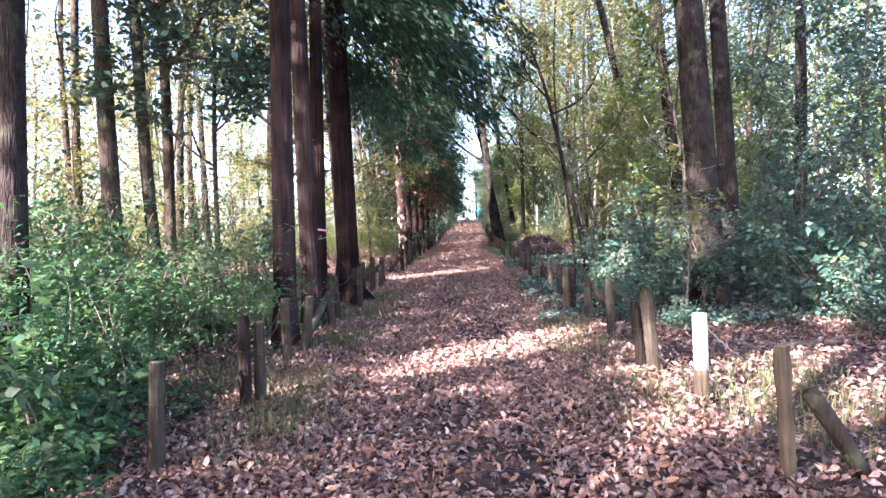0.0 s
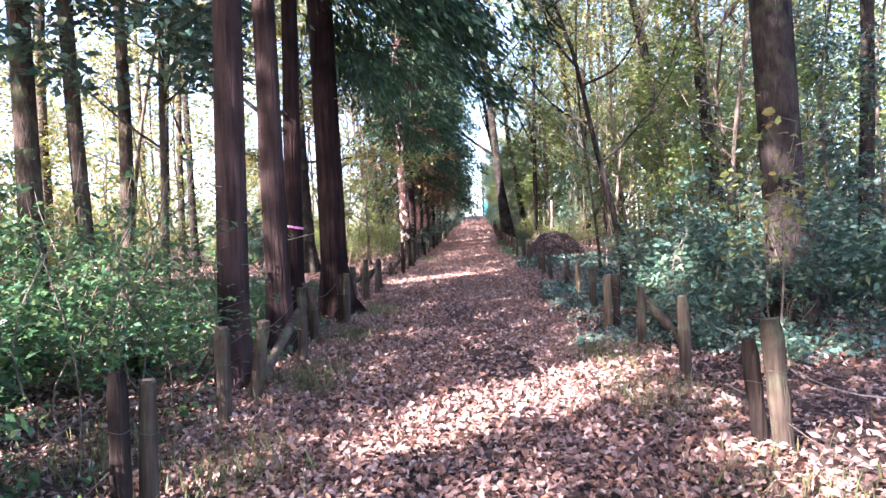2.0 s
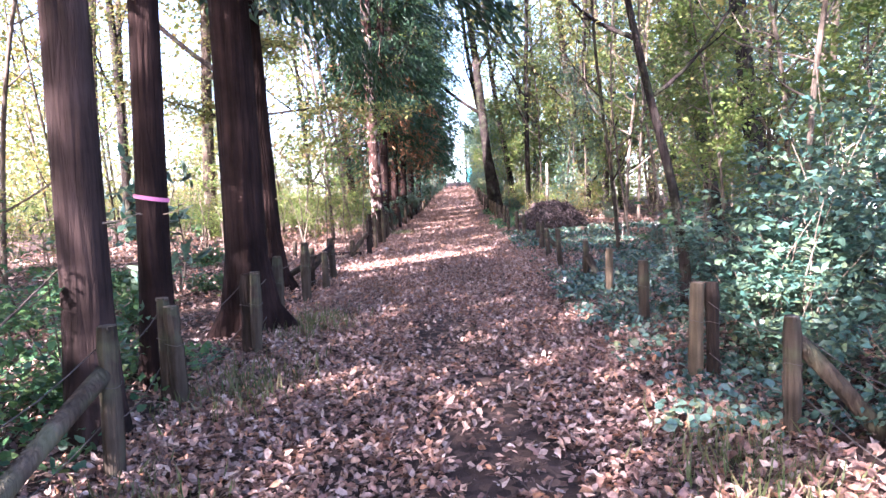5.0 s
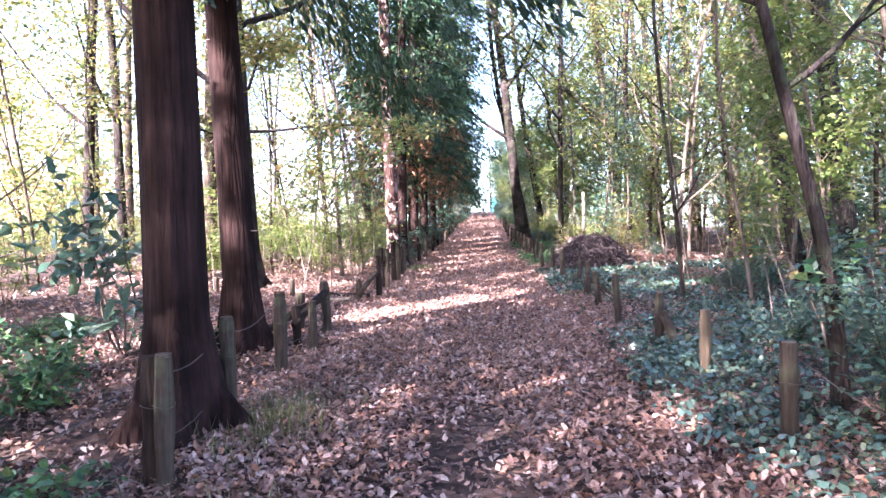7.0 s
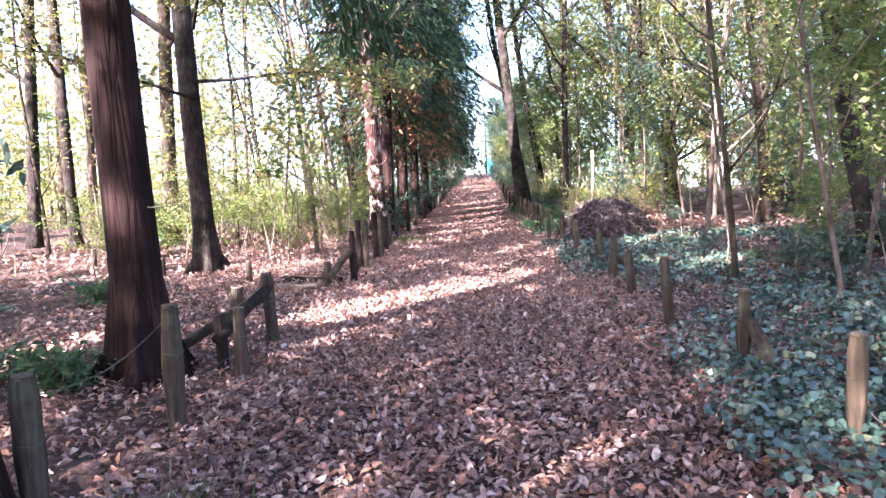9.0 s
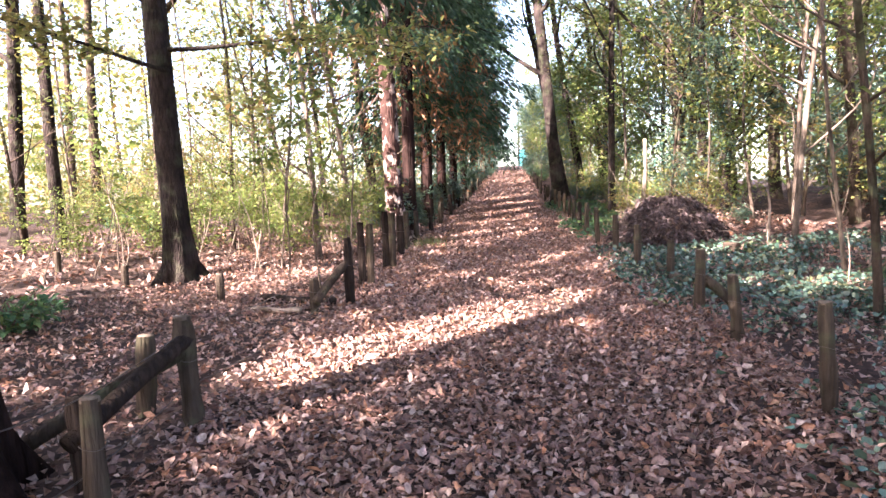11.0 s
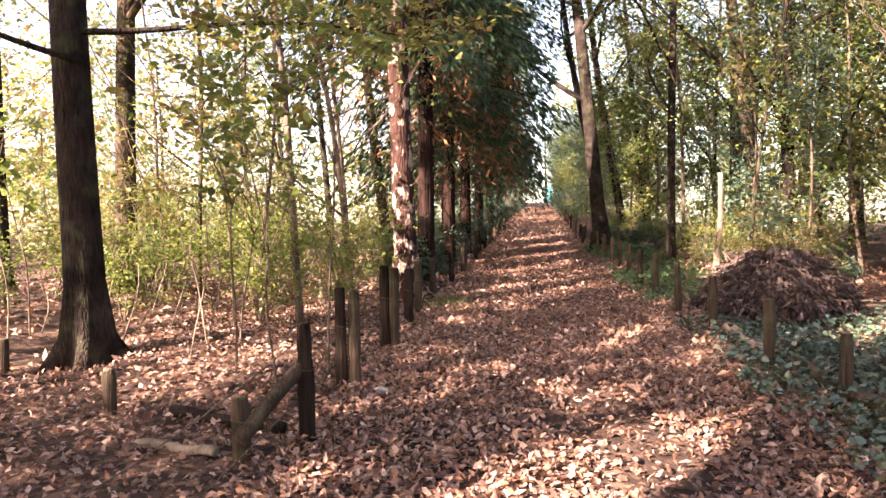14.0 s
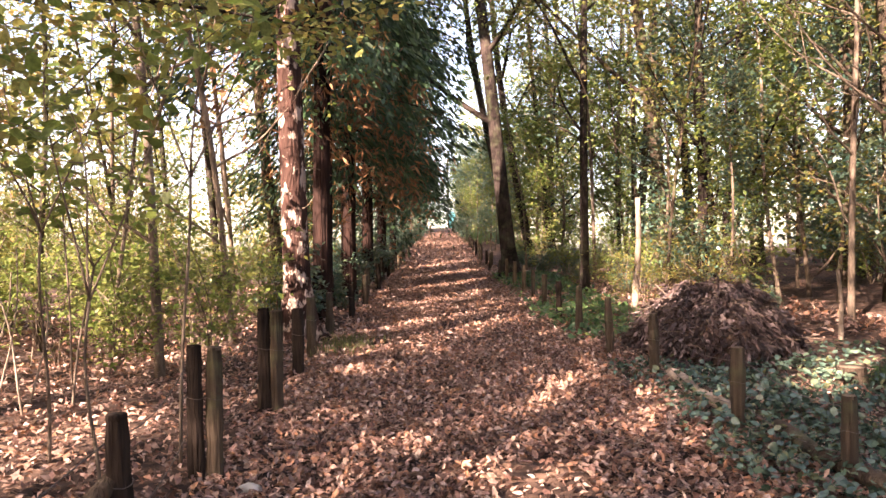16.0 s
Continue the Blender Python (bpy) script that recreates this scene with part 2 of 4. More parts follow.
def tube(points, radii, sides=8, rough=0.0, flutes=0, seed=0, cap=True):
    """A bent, tapered, uneven round: one ring a point; its ends are closed."""
    P, R = np.asarray(points, float), np.asarray(radii, float)
    T = np.gradient(P, axis=0)
    T /= np.linalg.norm(T, axis=1)[:, None] + 1e-9
    ref = np.array([1.0, 0, 0]) if abs(T[0][0]) < 0.8 else np.array([0, 1.0, 0])
    U = ref - T * (T @ ref)[:, None]
    U /= np.linalg.norm(U, axis=1)[:, None] + 1e-9
    W = np.cross(T, U)
    a = np.linspace(0, 2 * math.pi, sides, endpoint=False)
    r0 = np.random.default_rng(seed)
    ph = r0.random(6) * 6.28
    zz = np.arange(len(P))[:, None] * 0.35
    wob = 1 + rough * (0.5 * np.sin(3 * a[None] + ph[0] + zz) + 0.35 * np.sin(5 * a[None] + ph[1] - zz * 0.7) + 0.3 * np.sin(2 * a[None] + ph[2] + zz * 0.5))
    wob = wob + rough * 0.35 * (r0.random((len(P), sides)) - 0.5)
    if flutes:
        fib = np.interp(np.linspace(0, sides, sides, endpoint=False), np.sort(r0.random(sides // 2) * sides), r0.normal(size=sides // 2), period=sides)
        wob = wob + 0.016 * fib[None] * (0.6 + 0.4 * np.sin(zz * 0.7 + 5 * a[None])) + 0.010 * (r0.random((len(P), sides)) - 0.5)
        wob = wob + 0.009 * np.sin(flutes * a[None] + ph[3] + 1.6 * np.sin(zz * 0.6)) + 0.006 * np.sin((flutes * 1.0 + 4) * a[None] + ph[4])
    V = P[:, None, :] + (R[:, None] * wob)[:, :, None] * (np.cos(a)[None, :, None] * U[:, None, :] + np.sin(a)[None, :, None] * W[:, None, :])
    n = len(P)
    i = np.arange(n - 1)[:, None] * sides
    j = np.arange(sides)[None]
    F = np.stack([i + j, i + (j + 1) % sides, i + sides + (j + 1) % sides, i + sides + j], -1).reshape(-1, 4)
    V = V.reshape(-1, 3)
    if cap:
        c = len(V)
        V = np.vstack([V, P[:1], P[-1:]])
        j = np.arange(0, sides, 2)
        lo = np.stack([np.full(len(j), c), (j + 2) % sides, (j + 1) % sides, j], -1)
        b = (n - 1) * sides
        hi = np.stack([np.full(len(j), c + 1), b + j, b + (j + 1) % sides, b + (j + 2) % sides], -1)
        F = np.vstack([F, lo, hi])
    return V, F


def joined(pieces):
    V, F, k = [], [], 0
    for v, f in pieces:
        V.append(v)
        F.append(f + k)
        k += len(v)
    return np.vstack(V), np.vstack(F)


def unit(v):
    return v / (np.linalg.norm(v, axis=-1, keepdims=True) + 1e-9)


def leaves(P, size, aspect=0.5, up=0.6, droop=0.2, fold=0.18, along=None, lobes=False, r=rng):
    """Folded leaf blades at the points P: size is their length; up: how far they face the sky; along: the way they point."""
    n = len(P)
    d = r.normal(size=(n, 3))
    d[:, 2] *= 0.5
    if along is not None:
        d = d * 0.5 + along * 1.2
    d[:, 2] -= droop
    d = unit(d)
    w = unit(r.normal(size=(n, 3)) * (1 - up) + np.array([0, 0, 1.0]) * up)
    v = unit(np.cross(w, d))
    w = np.cross(d, v)
    s = (size * (0.55 + 0.8 * r.random(n)))[:, None]
    h = s * aspect * 0.5
    c = (fold * (0.3 + 1.2 * r.random(n)))[:, None] * s
    if not lobes:
        V = np.stack([P, P + d * s * 0.45 + v * h + w * c, P + d * s, P + d * s * 0.45 - v * h + w * c], 1)
        return V.reshape(-1, 3), np.arange(4 * n).reshape(-1, 4)
    k1, k2, k3, k4 = (0.35 + 1.0 * r.random((n, 1)) for _ in range(4))
    c2 = c * (r.random((n, 1)) * 2 - 0.6)
    bend = (r.random((n, 1)) - 0.35) * s * 0.35
    V = np.stack([P, P + d * s * 0.28 + v * h * k1 + w * c, P + d * s * (0.5 + 0.2 * k1) + v * h * k2 + w * (c2 + bend * 0.5), P + d * s + w * bend,
                  P + d * s * (0.5 + 0.2 * k3) - v * h * k4 + w * (c * 0.6 + bend * 0.5), P + d * s * 0.28 - v * h * k3 + w * c2], 1)
    b = np.arange(n)[:, None] * 6
    F = np.concatenate([b + np.array([[0, 1, 2, 3]]), b + np.array([[0, 3, 4, 5]])], 0)
    return V.reshape(-1, 3), F


def sprays(T, n, r, loose, flat, per=10):
    """Points for n leaves, gathered in flat, slightly tilted sprays about the twigs' points T."""
    m = max(1, n // per)
    cen = T[r.integers(0, len(T), m)] + r.normal(size=(m, 3)) * np.asarray(loose)
    k = r.integers(0, m, n)
    off = r.normal(size=(n, 2)) * flat
    tilt = r.normal(size=(m, 2)) * 0.3
    z = (off * tilt[k]).sum(1) + r.normal(size=n) * flat * 0.14
    return cen[k] + np.column_stack([off, z])


# ---- ground: one sheet to the horizon ----
def ground():
    xs = np.concatenate([[-900, -400, -200, -120, -80, -60, -45, -35, -28, -22, -18], np.arange(-15, 12.01, 0.3), [15, 18, 22, 28, 35, 45, 60, 80, 120, 200, 400, 900]])
    ys = np.concatenate([[-900, -300, -120, -60, -40, -30, -20, -12, -8, -5], np.arange(-3, 46.01, 0.3), np.arange(47, 110, 1.0), [115, 125, 140, 170, 220, 350, 600, 1200]])
    X, Y = np.meshgrid(xs, ys)
    Z = gz(X, Y) + 0.012 * np.sin(X * 7.1 + 3 * np.sin(Y * 1.7)) * np.sin(Y * 6.3 + X)
    V = np.stack([X, Y, Z], -1).reshape(-1, 3)
    w = len(xs)
    i = (np.arange(len(ys) - 1)[:, None] * w + np.arange(w - 1)[None]).ravel()
    F = np.stack([i, i + 1, i + w + 1, i + w], -1)
    tagged(new("ground", mesh("ground", V, F, SOIL, True)), "dark brown woodland soil under fallen leaves", "ground", kind="structure")


ground()

# Sunlit strips on the ground, between the shadows of the crowns: from, to, half width
GAPS = [(-2.5, 8.2, -1.8, 9.1, 0.12), (-3.3, 3.2, -2.5, 4.2, 0.3), (-5.0, 5.6, -3.6, 7.4, 0.35), (-4.2, 4.0, -3.4, 5.0, 0.3), (-6.5, 9, -5, 11, 0.35), (-4.2, 11.2, -3.2, 12.4, 0.2), (4.6, 8.6, 5.6, 9.8, 0.3), (2.6, 11.4, 3.4, 12.6, 0.25),
        (-0.7, 6.85, 1.05, 8.65, 0.34), (-1.95, 17.75, 0.4, 20.5, 0.36), (-1.5, 25.7, 0.6, 28.9, 0.22), (-1.5, 27.3, 0.65, 31.0, 0.22),
        (-1.3, 30.2, 0.65, 33.9, 0.25), (-1.5, 33.4, 0.8, 37.4, 0.25), (-1.5, 37.5, 0.8, 42, 0.3), (-1.6, 43, 0.9, 48, 0.3), (-2, 69, 1.6, 75, 1.2), (-2, 54, 1.2, 60, 0.4),
        (1.8, 4.9, 3.6, 6.9, 0.55), (1.5, 6.2, 1.9, 6.7, 0.2), (-2.7, 26.6, 1.7, 31.8, 0.1), (2.2, 25.9, 3.6, 27.6, 0.35), (-3.4, 22.3, -2.9, 22.9, 0.2), (-6.6, 24.4, -3.2, 28.2, 0.4),
        (-9, 25, -6.4, 28.4, 0.6), (-5, 28.6, -3.2, 31, 0.5), (-12, 20, -9, 24, 0.7), (-8, 20.6, -6.3, 22.4, 0.3), (3.2, 31, 6, 35, 0.6), (-7.5, 33, -3.5, 38, 0.9), (-13, 30, -9, 36, 1.0), (4, 40, 8, 45, 1.0),
        (-3.9, 7.6, -2.9, 8.8, 0.25), (-2.6, 5.2, -1.7, 6.1, 0.16), (-6, 14.5, -4, 17, 0.4), (4.5, 14, 6.5, 16.5, 0.4), (-10, 12, -7.5, 15, 0.5), (-3.4, 6.6, -2.4, 7.9, 0.35)]
# flecks of sun on the undergrowth of both sides
for k in range(48):
    fx, fy = (2.3 + 8 * rng.random(), 8 + 19 * rng.random()) if k % 2 else (-3.0 - 6 * rng.random(), 4 + 7 * rng.random())
    GAPS.append((fx, fy, fx + 0.5 + 0.6 * rng.random(), fy + 0.6 + 0.7 * rng.random(), 0.14 + 0.16 * rng.random()))


def in_gap(P, grow=0.0):
    hit = np.zeros(len(P), bool)
    for x0, y0, x1, y1, w in GAPS:
        a, d = np.array([x0, y0]), np.array([x1 - x0, y1 - y0])
        u = np.clip(((P - a) @ d) / (d @ d), 0, 1)
        hit |= np.linalg.norm(P - a - u[:, None] * d, axis=1) < w * (0.7 + 0.5 * np.sin(u * 3.1)) + grow
    return hit


# ---- trees ----
def shades(C, base, grow=0.12):
    """Which of the leaves at C, seen from a tree's base, throw their shadow into a sunlit strip."""
    W = C + np.array(base)
    z = W[:, 2] - gz(W[:, 0], W[:, 1])
    g = W[:, :2] + (z / math.tan(SUN_EL))[:, None] * np.array([SUN_X, SUN_Y])
    return in_gap(g, grow)


def stem_line(h, lean, wave, n, seed):
    r = np.random.default_rng(seed)
    t = np.linspace(0, 1, n)
    p = r.random(4) * 6.28
    x = lean[0] * t + wave * (np.sin(t * 5 + p[0]) - math.sin(p[0])) * t
    y = lean[1] * t + wave * (np.sin(t * 4.3 + p[1]) - math.sin(p[1])) * t
    return np.stack([x, y, -0.25 + t * (h + 0.25)], -1)


def limb(base, way, length, r0, seed, n=9, lift=0.4):
    r = np.random.default_rng(seed)
    t = np.linspace(0, 1, n)[:, None]
    side = r.normal(size=3) * 0.12 * length
    P = np.asarray(base) + np.asarray(way) * length * t + side * np.sin(t * 4) * t + np.array([0, 0, lift * length]) * t * t
    return P, r0 * (1 - 0.8 * t[:, 0])


def trunk_mesh(name, h, dia, lean, wave, bark, flare, flutes, seed, sides, taper=0.55):
    n = max(12, int(h * 2.0))
    P = stem_line(h, lean, wave, n, seed)
    z = np.clip(P[:, 2], 0, None)
    R = dia / 2 * (1 - taper * z / h) + dia * flare * np.exp(-z / 0.22)
    V, F = tube(P, R, sides, 0.04, flutes, seed)
    if flare > 0.34:
        a = np.arctan2(V[:, 1], V[:, 0])
        V[:, :2] *= (1 + 0.75 * np.clip(np.sin(5 * a + seed) + 0.4 * np.sin(8 * a), -0.35, 1) * np.exp(-np.clip(V[:, 2], 0, 9) / 0.2))[:, None]
    return mesh(name, V, F, bark, True), P, R


def tree(x, y, dia, h, bark, label, lean=(0, 0), wave=0.1, flare=0.25, flutes=0, seed=0, limbs=6, limb_from=0.45, crown=None, crown_n=3000, crown_size=0.13, sides=20, stubs=0, name="tree", category="tree", group=""):
    """A broadleaved tree: trunk, limbs, and a crown of single leaves round the limbs' ends."""
    e = thing(name, x, y, label, category, group)
    me, P, R = trunk_mesh("trunk", h, dia, lean, wave, bark, flare, flutes, seed, sides)
    part("trunk", me, e)
    r = np.random.default_rng(seed + 99)
    tips = []
    for k in range(limbs):
        i = int(len(P) * (limb_from + (0.97 - limb_from) * k / max(limbs - 1, 1)))
        i = min(i, len(P) - 2)
        a = r.random() * 6.28
        L = (0.35 - 0.2 * k / max(limbs, 1)) * h * (0.6 + 0.6 * r.random())
        LP, LR = limb(P[i], (math.cos(a) * 0.8, math.sin(a) * 0.8, 0.5), L, R[i] * 0.5, seed * 31 + k)
        pieces = [tube(LP, LR, 6, 0.05, 0, seed + k, False)]
        tips.append(LP)
        for q in range(2):
            b = LP[3 + q * 2]
            a2 = a + (r.random() - 0.5) * 2.4
            SP, SR = limb(b, (math.cos(a2) * 0.8, math.sin(a2) * 0.8, 0.3), L * 0.45, LR[3 + q * 2] * 0.6, seed * 77 + k * 5 + q, 6)
            pieces.append(tube(SP, SR, 4, 0.05, 0, q, False))
            tips.append(SP)
        part("limb", mesh("limb", *joined(pieces), bark, True), e)
    for k in range(stubs):
        i = int(len(P) * (0.08 + 0.25 * r.random()))
        a = r.random() * 6.28
        LP, LR = limb(P[i], (math.cos(a), math.sin(a), 0.05), R[i] + 0.12 + 0.2 * r.random(), 0.014, seed + k + 500, 5, 0)
        part("stub", mesh("stub", *tube(LP, LR, 6, 0.1, 0, k), TWIG, True), e, "snapped dead branch stub")
    if crown is not None and tips:
        T = np.vstack([t[len(t) // 3:] for t in tips])
        C = sprays(T, crown_n, r, np.array([0.42, 0.42, 0.3]) * h / 14, 0.30 * max(h / 14, 0.65))
        C = C[~shades(C, e.location)]
        V, F = leaves(C, crown_size, 0.55, 0.62, 0.2, 0.15, r=r)
        part("crown", mesh("crown", V, F, crown), e)
    return e


def conifer(x, y, dia, h, low, reach, sprays, label, seed, lean=(0, 0), bark=CEDAR, dead=0, side=None, name="conifer", top=None, flare=0.3):
    """A conifer: fluted trunk and drooping branches hung with flat sprays."""
    e = thing(name, x, y, label, "tree")
    me, P, R = trunk_mesh("trunk", h, dia, lean, 0.05, bark, flare, 9, seed, 44, 0.5)
    part("trunk", me, e)
    r = np.random.default_rng(seed + 5)
    for k in range(6 if seed < 20 else 0):
        i = 3 + int(10 * r.random())
        a = 6.28 * r.random()
        LP, LR = limb(P[i], (math.cos(a), math.sin(a), 0.0), R[i] + 0.06 + 0.16 * r.random(), 0.010, seed * 7 + k, 5, 0)
        part("stub", mesh("stub", *tube(LP, LR, 6, 0.1, 0, k), PALEWOOD, True), e, "snapped pale dead branch stub")
    nb = max(8, int((min(h, top or h) - low) * 4.2))
    C, A, wood = [], [], []
    for k in range(nb):
        z = low + (min(h, top or h) - low) * (k + r.random()) / nb
        i = min(int(np.searchsorted(P[:, 2], z)), len(P) - 2)
        a = r.random() * 6.28 if side is None else side + (r.random() - 0.5) * 2.6
        L = reach * (0.55 + 0.55 * r.random()) * (1 - 0.35 * z / (h + 1))
        t = np.linspace(0, 1, 8)[:, None]
        way = np.array([math.cos(a), math.sin(a), 0.15])
        B = P[i] + way * L * t + np.array([0, 0, -0.38 * L]) * t * t
        wood.append(tube(B, 0.022 * (1 - 0.8 * t[:, 0]), 4, 0.05, 0, k, False))
        m = sprays // nb
        u = r.random(m) ** 0.7
        at = P[i] + way * L * u[:, None] + np.array([0, 0, -0.38 * L]) * (u * u)[:, None]
        out = np.cross(way, [0, 0, 1.0])
        at = at + out * (r.normal(size=m) * 0.36 * (1.1 - u * 0.5))[:, None] + np.stack([np.zeros(m), np.zeros(m), -np.abs(r.normal(size=m)) * 0.34], -1)
        C.append(at)
        A.append(np.tile(way + np.array([0, 0, -0.75]), (m, 1)))
    for v, f in wood:
        part("branch", mesh("branch", v, f, bark, True), e)
    C, A = np.vstack(C), np.vstack(A)
    ok = ~shades(C, e.location)
    C, A = C[ok], A[ok]
    V, F = leaves(C, 0.19, 0.28, 0.2, 0.6, 0.08, A, r=r)
    part("crown", mesh("crown", V, F, NEEDLE), e, "dark green drooping conifer sprays")
    if dead:
        D = C[C[:, 2] < low + 2.2]
        D = D[r.integers(0, len(D), dead)] * np.array([0.8, 0.8, 1]) - np.array([0, 0, 0.4])
        V, F = leaves(D, 0.2, 0.22, 0.2, 0.9, 0.05, r=r)
        part("dead_foliage", mesh("dead_foliage", V, F, DEADSPRAY), e, "rust-brown dead hanging sprays")
    return e


# cedars beside the path, bare below, crowns high
CED = "tall cedar with fibrous red-brown bark and bare lower trunk"
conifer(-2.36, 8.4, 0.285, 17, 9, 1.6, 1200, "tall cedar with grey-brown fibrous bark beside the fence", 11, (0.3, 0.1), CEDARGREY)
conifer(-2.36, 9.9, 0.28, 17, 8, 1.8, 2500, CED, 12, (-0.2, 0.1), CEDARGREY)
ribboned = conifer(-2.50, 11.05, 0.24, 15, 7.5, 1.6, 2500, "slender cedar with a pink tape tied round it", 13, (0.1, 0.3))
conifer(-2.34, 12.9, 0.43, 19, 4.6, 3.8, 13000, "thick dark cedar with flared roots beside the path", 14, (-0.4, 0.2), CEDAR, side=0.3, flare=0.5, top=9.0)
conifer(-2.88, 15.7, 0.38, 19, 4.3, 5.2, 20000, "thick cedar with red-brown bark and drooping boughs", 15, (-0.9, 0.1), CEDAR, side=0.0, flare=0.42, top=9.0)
V, F = tube([(0.012, 0.03, 1.425), (0.012, 0.03, 1.44), (0.012, 0.03, 1.455)], [0.118, 0.12, 0.118], 28, 0.03, 0, 13, False)
V[:, 2] -= V[:, 0] * 0.2
V[:, :2] *= 1.07
part("tape", mesh("tape", V, F, PINK, True), ribboned, "bright pink marking tape")

# the ivy-scarred lit tree and the row of conifers that closes over the path
tree(-2.62, 26.7, 0.38, 15, PATCHY, "red-barked cedar with patchy bark lit by the sun", (-0.55, 0.3), 0.12, 0.5, 7, 21, 5, 0.5, NEEDLE, 4500, 0.2, 24, 5, "conifer")
row_spec = [(28.6, 0.30, 3.9), (30.3, 0.34, 3.2), (32.2, 0.30, 2.7), (34.0, 0.34, 2.2), (36.2, 0.3, 1.7), (38.6, 0.34, 1.6), (41.2, 0.3, 1.6), (44, 0.34, 1.6), (47.5, 0.3, 1.7), (52, 0.34, 1.7), (57, 0.3, 1.7), (63, 0.34, 1.7), (70, 0.34, 1.7), (78, 0.34, 1.7)]
for k, (yy, d, low) in enumerate(row_spec):
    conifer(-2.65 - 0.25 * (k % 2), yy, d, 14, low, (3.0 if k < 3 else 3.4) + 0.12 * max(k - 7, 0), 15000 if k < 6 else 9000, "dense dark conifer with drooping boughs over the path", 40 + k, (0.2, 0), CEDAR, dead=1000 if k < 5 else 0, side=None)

# right: oak and its neighbours
tree(3.72, 10.85, 0.52, 16, OAK, "thick dark oak trunk with furrowed bark", (-0.4, 0.2), 0.08, 0.3, 6, 61, 6, 0.5, CANOPY, 3500, 0.16, 28)
tree(5.4, 14.3, 0.40, 15, OAK, "dark furrowed oak behind the thick oak", (-0.3, 0.2), 0.08, 0.25, 6, 62, 6, 0.5, CANOPY, 3000, 0.15, 22)
tree(6.75, 21.6, 0.40, 15, OAK, "dark leaning oak trunk with ivy-green undergrowth", (-1.2, 0.2), 0.15, 0.25, 5, 63, 6, 0.4, CANOPY, 3500, 0.13, 20)
tree(5.6, 21.0, 0.28, 14, OAK, "slim dark trunk leaning over the undergrowth", (-2.6, 0.4), 0.2, 0.25, 5, 64, 6, 0.35, CANOPY, 3000, 0.13, 16)
tree(8.0, 17.0, 0.32, 14, OAK, "dark trunk among bluish-green shrubs", (0.5, 0.2), 0.15, 0.25, 5, 65, 5, 0.4, BLUEGREEN, 3500, 0.13, 16)
tree(1.42, 36.6, 0.44, 15, OAK, "leaning brown trunk on the path's edge", (-1.5, 1.0), 0.15, 0.4, 5, 66, 6, 0.3, LIME, 4000, 0.13, 22)
tree(1.9, 39.5, 0.28, 14, OAK, "dark curved trunk behind the fence", (-2.0, 1.0), 0.35, 0.25, 5, 67, 6, 0.4, LIME, 3000, 0.13, 16)
tree(2.9, 43, 0.34, 14, OAK, "dark leaning trunk behind the fence", (-1.8, 1.0), 0.25, 0.25, 5, 68, 6, 0.4, LIME, 3000, 0.13, 16)
tree(2.45, 32.0, 0.20, 12, OAK, "straight slim dark trunk behind the leaf pile", (0.2, 0.2), 0.08, 0.25, 0, 69, 7, 0.3, CANOPY, 3500, 0.12, 14)
tree(4.8, 33.4, 0.34, 14, GREYBARK, "brown leaning forked trunk", (-0.9, 0.2), 0.2, 0.25, 5, 70, 6, 0.35, CANOPY, 3500, 0.13, 18)
tree(8.6, 37.0, 0.40, 15, GREYBARK, "stout brown trunk among evergreen shrubs", (-0.3, 0.2), 0.12, 0.25, 5, 71, 6, 0.4, CANOPY, 3500, 0.13, 18)
# left: nearer trunks
tree(-4.25, 6.1, 0.27, 14, OAK, "dark trunk among green undergrowth", (0.1, 0.2), 0.08, 0.25, 5, 72, 5, 0.5, YELLOW, 2500, 0.14, 18)
tree(-5.6, 10.5, 0.31, 14, GREYBARK, "mossy grey-brown trunk among undergrowth", (-0.3, 0.3), 0.1, 0.3, 5, 73, 5, 0.45, YELLOW, 3000, 0.13, 20)
tree(-5.05, 10.9, 0.22, 13, GREYBARK, "bent grey-brown trunk among undergrowth", (-1.3, 0.3), 0.35, 0.25, 5, 74, 5, 0.4, YELLOW, 3000, 0.13, 16)
tree(-6.6, 14.6, 0.27, 13, GREYBARK, "grey trunk with flaking bark", (0.2, 0.3), 0.15, 0.25, 5, 75, 5, 0.4, YELLOW, 3000, 0.13, 16)
big_oak = tree(-5.05, 22.3, 0.39, 15, OAK, "furrowed grey-brown oak standing in fallen leaves", (-0.9, 0.2), 0.12, 0.42, 6, 76, 7, 0.28, YELLOW, 6500, 0.10, 24)
tree(-8.3, 28.0, 0.40, 15, GREYBARK, "pale grey-brown trunk behind the oak", (0.2, 0.2), 0.12, 0.3, 5, 77, 6, 0.35, YELLOW, 5000, 0.11, 20)
tree(-12.6, 28.8, 0.36, 15, OAK, "dark leaning forked trunk in bright undergrowth", (0.9, 0.2), 0.3, 0.3, 5, 78, 6, 0.3, YELLOW, 5000, 0.11, 18)
tree(-11.0, 28.2, 0.30, 15, OAK, "dark trunk leaning beside its neighbour", (-1.0, 0.2), 0.3, 0.3, 5, 79, 6, 0.3, YELLOW, 5000, 0.11, 18)
tree(-4.1, 32.5, 0.26, 13, GREYBARK, "pale slim leaning trunk", (-1.8, 0.2), 0.2, 0.25, 5, 80, 6, 0.35, YELLOW, 3500, 0.12, 14)
tree(-4.15, 10.9, 0.10, 6.5, GREYBARK, "young evergreen with dense dark glossy leaves", (0.2, 0.2), 0.1, 0.2, 0, 81, 14, 0.45, BLUEGREEN, 6500, 0.15, 10, 0, "evergreen_tree")


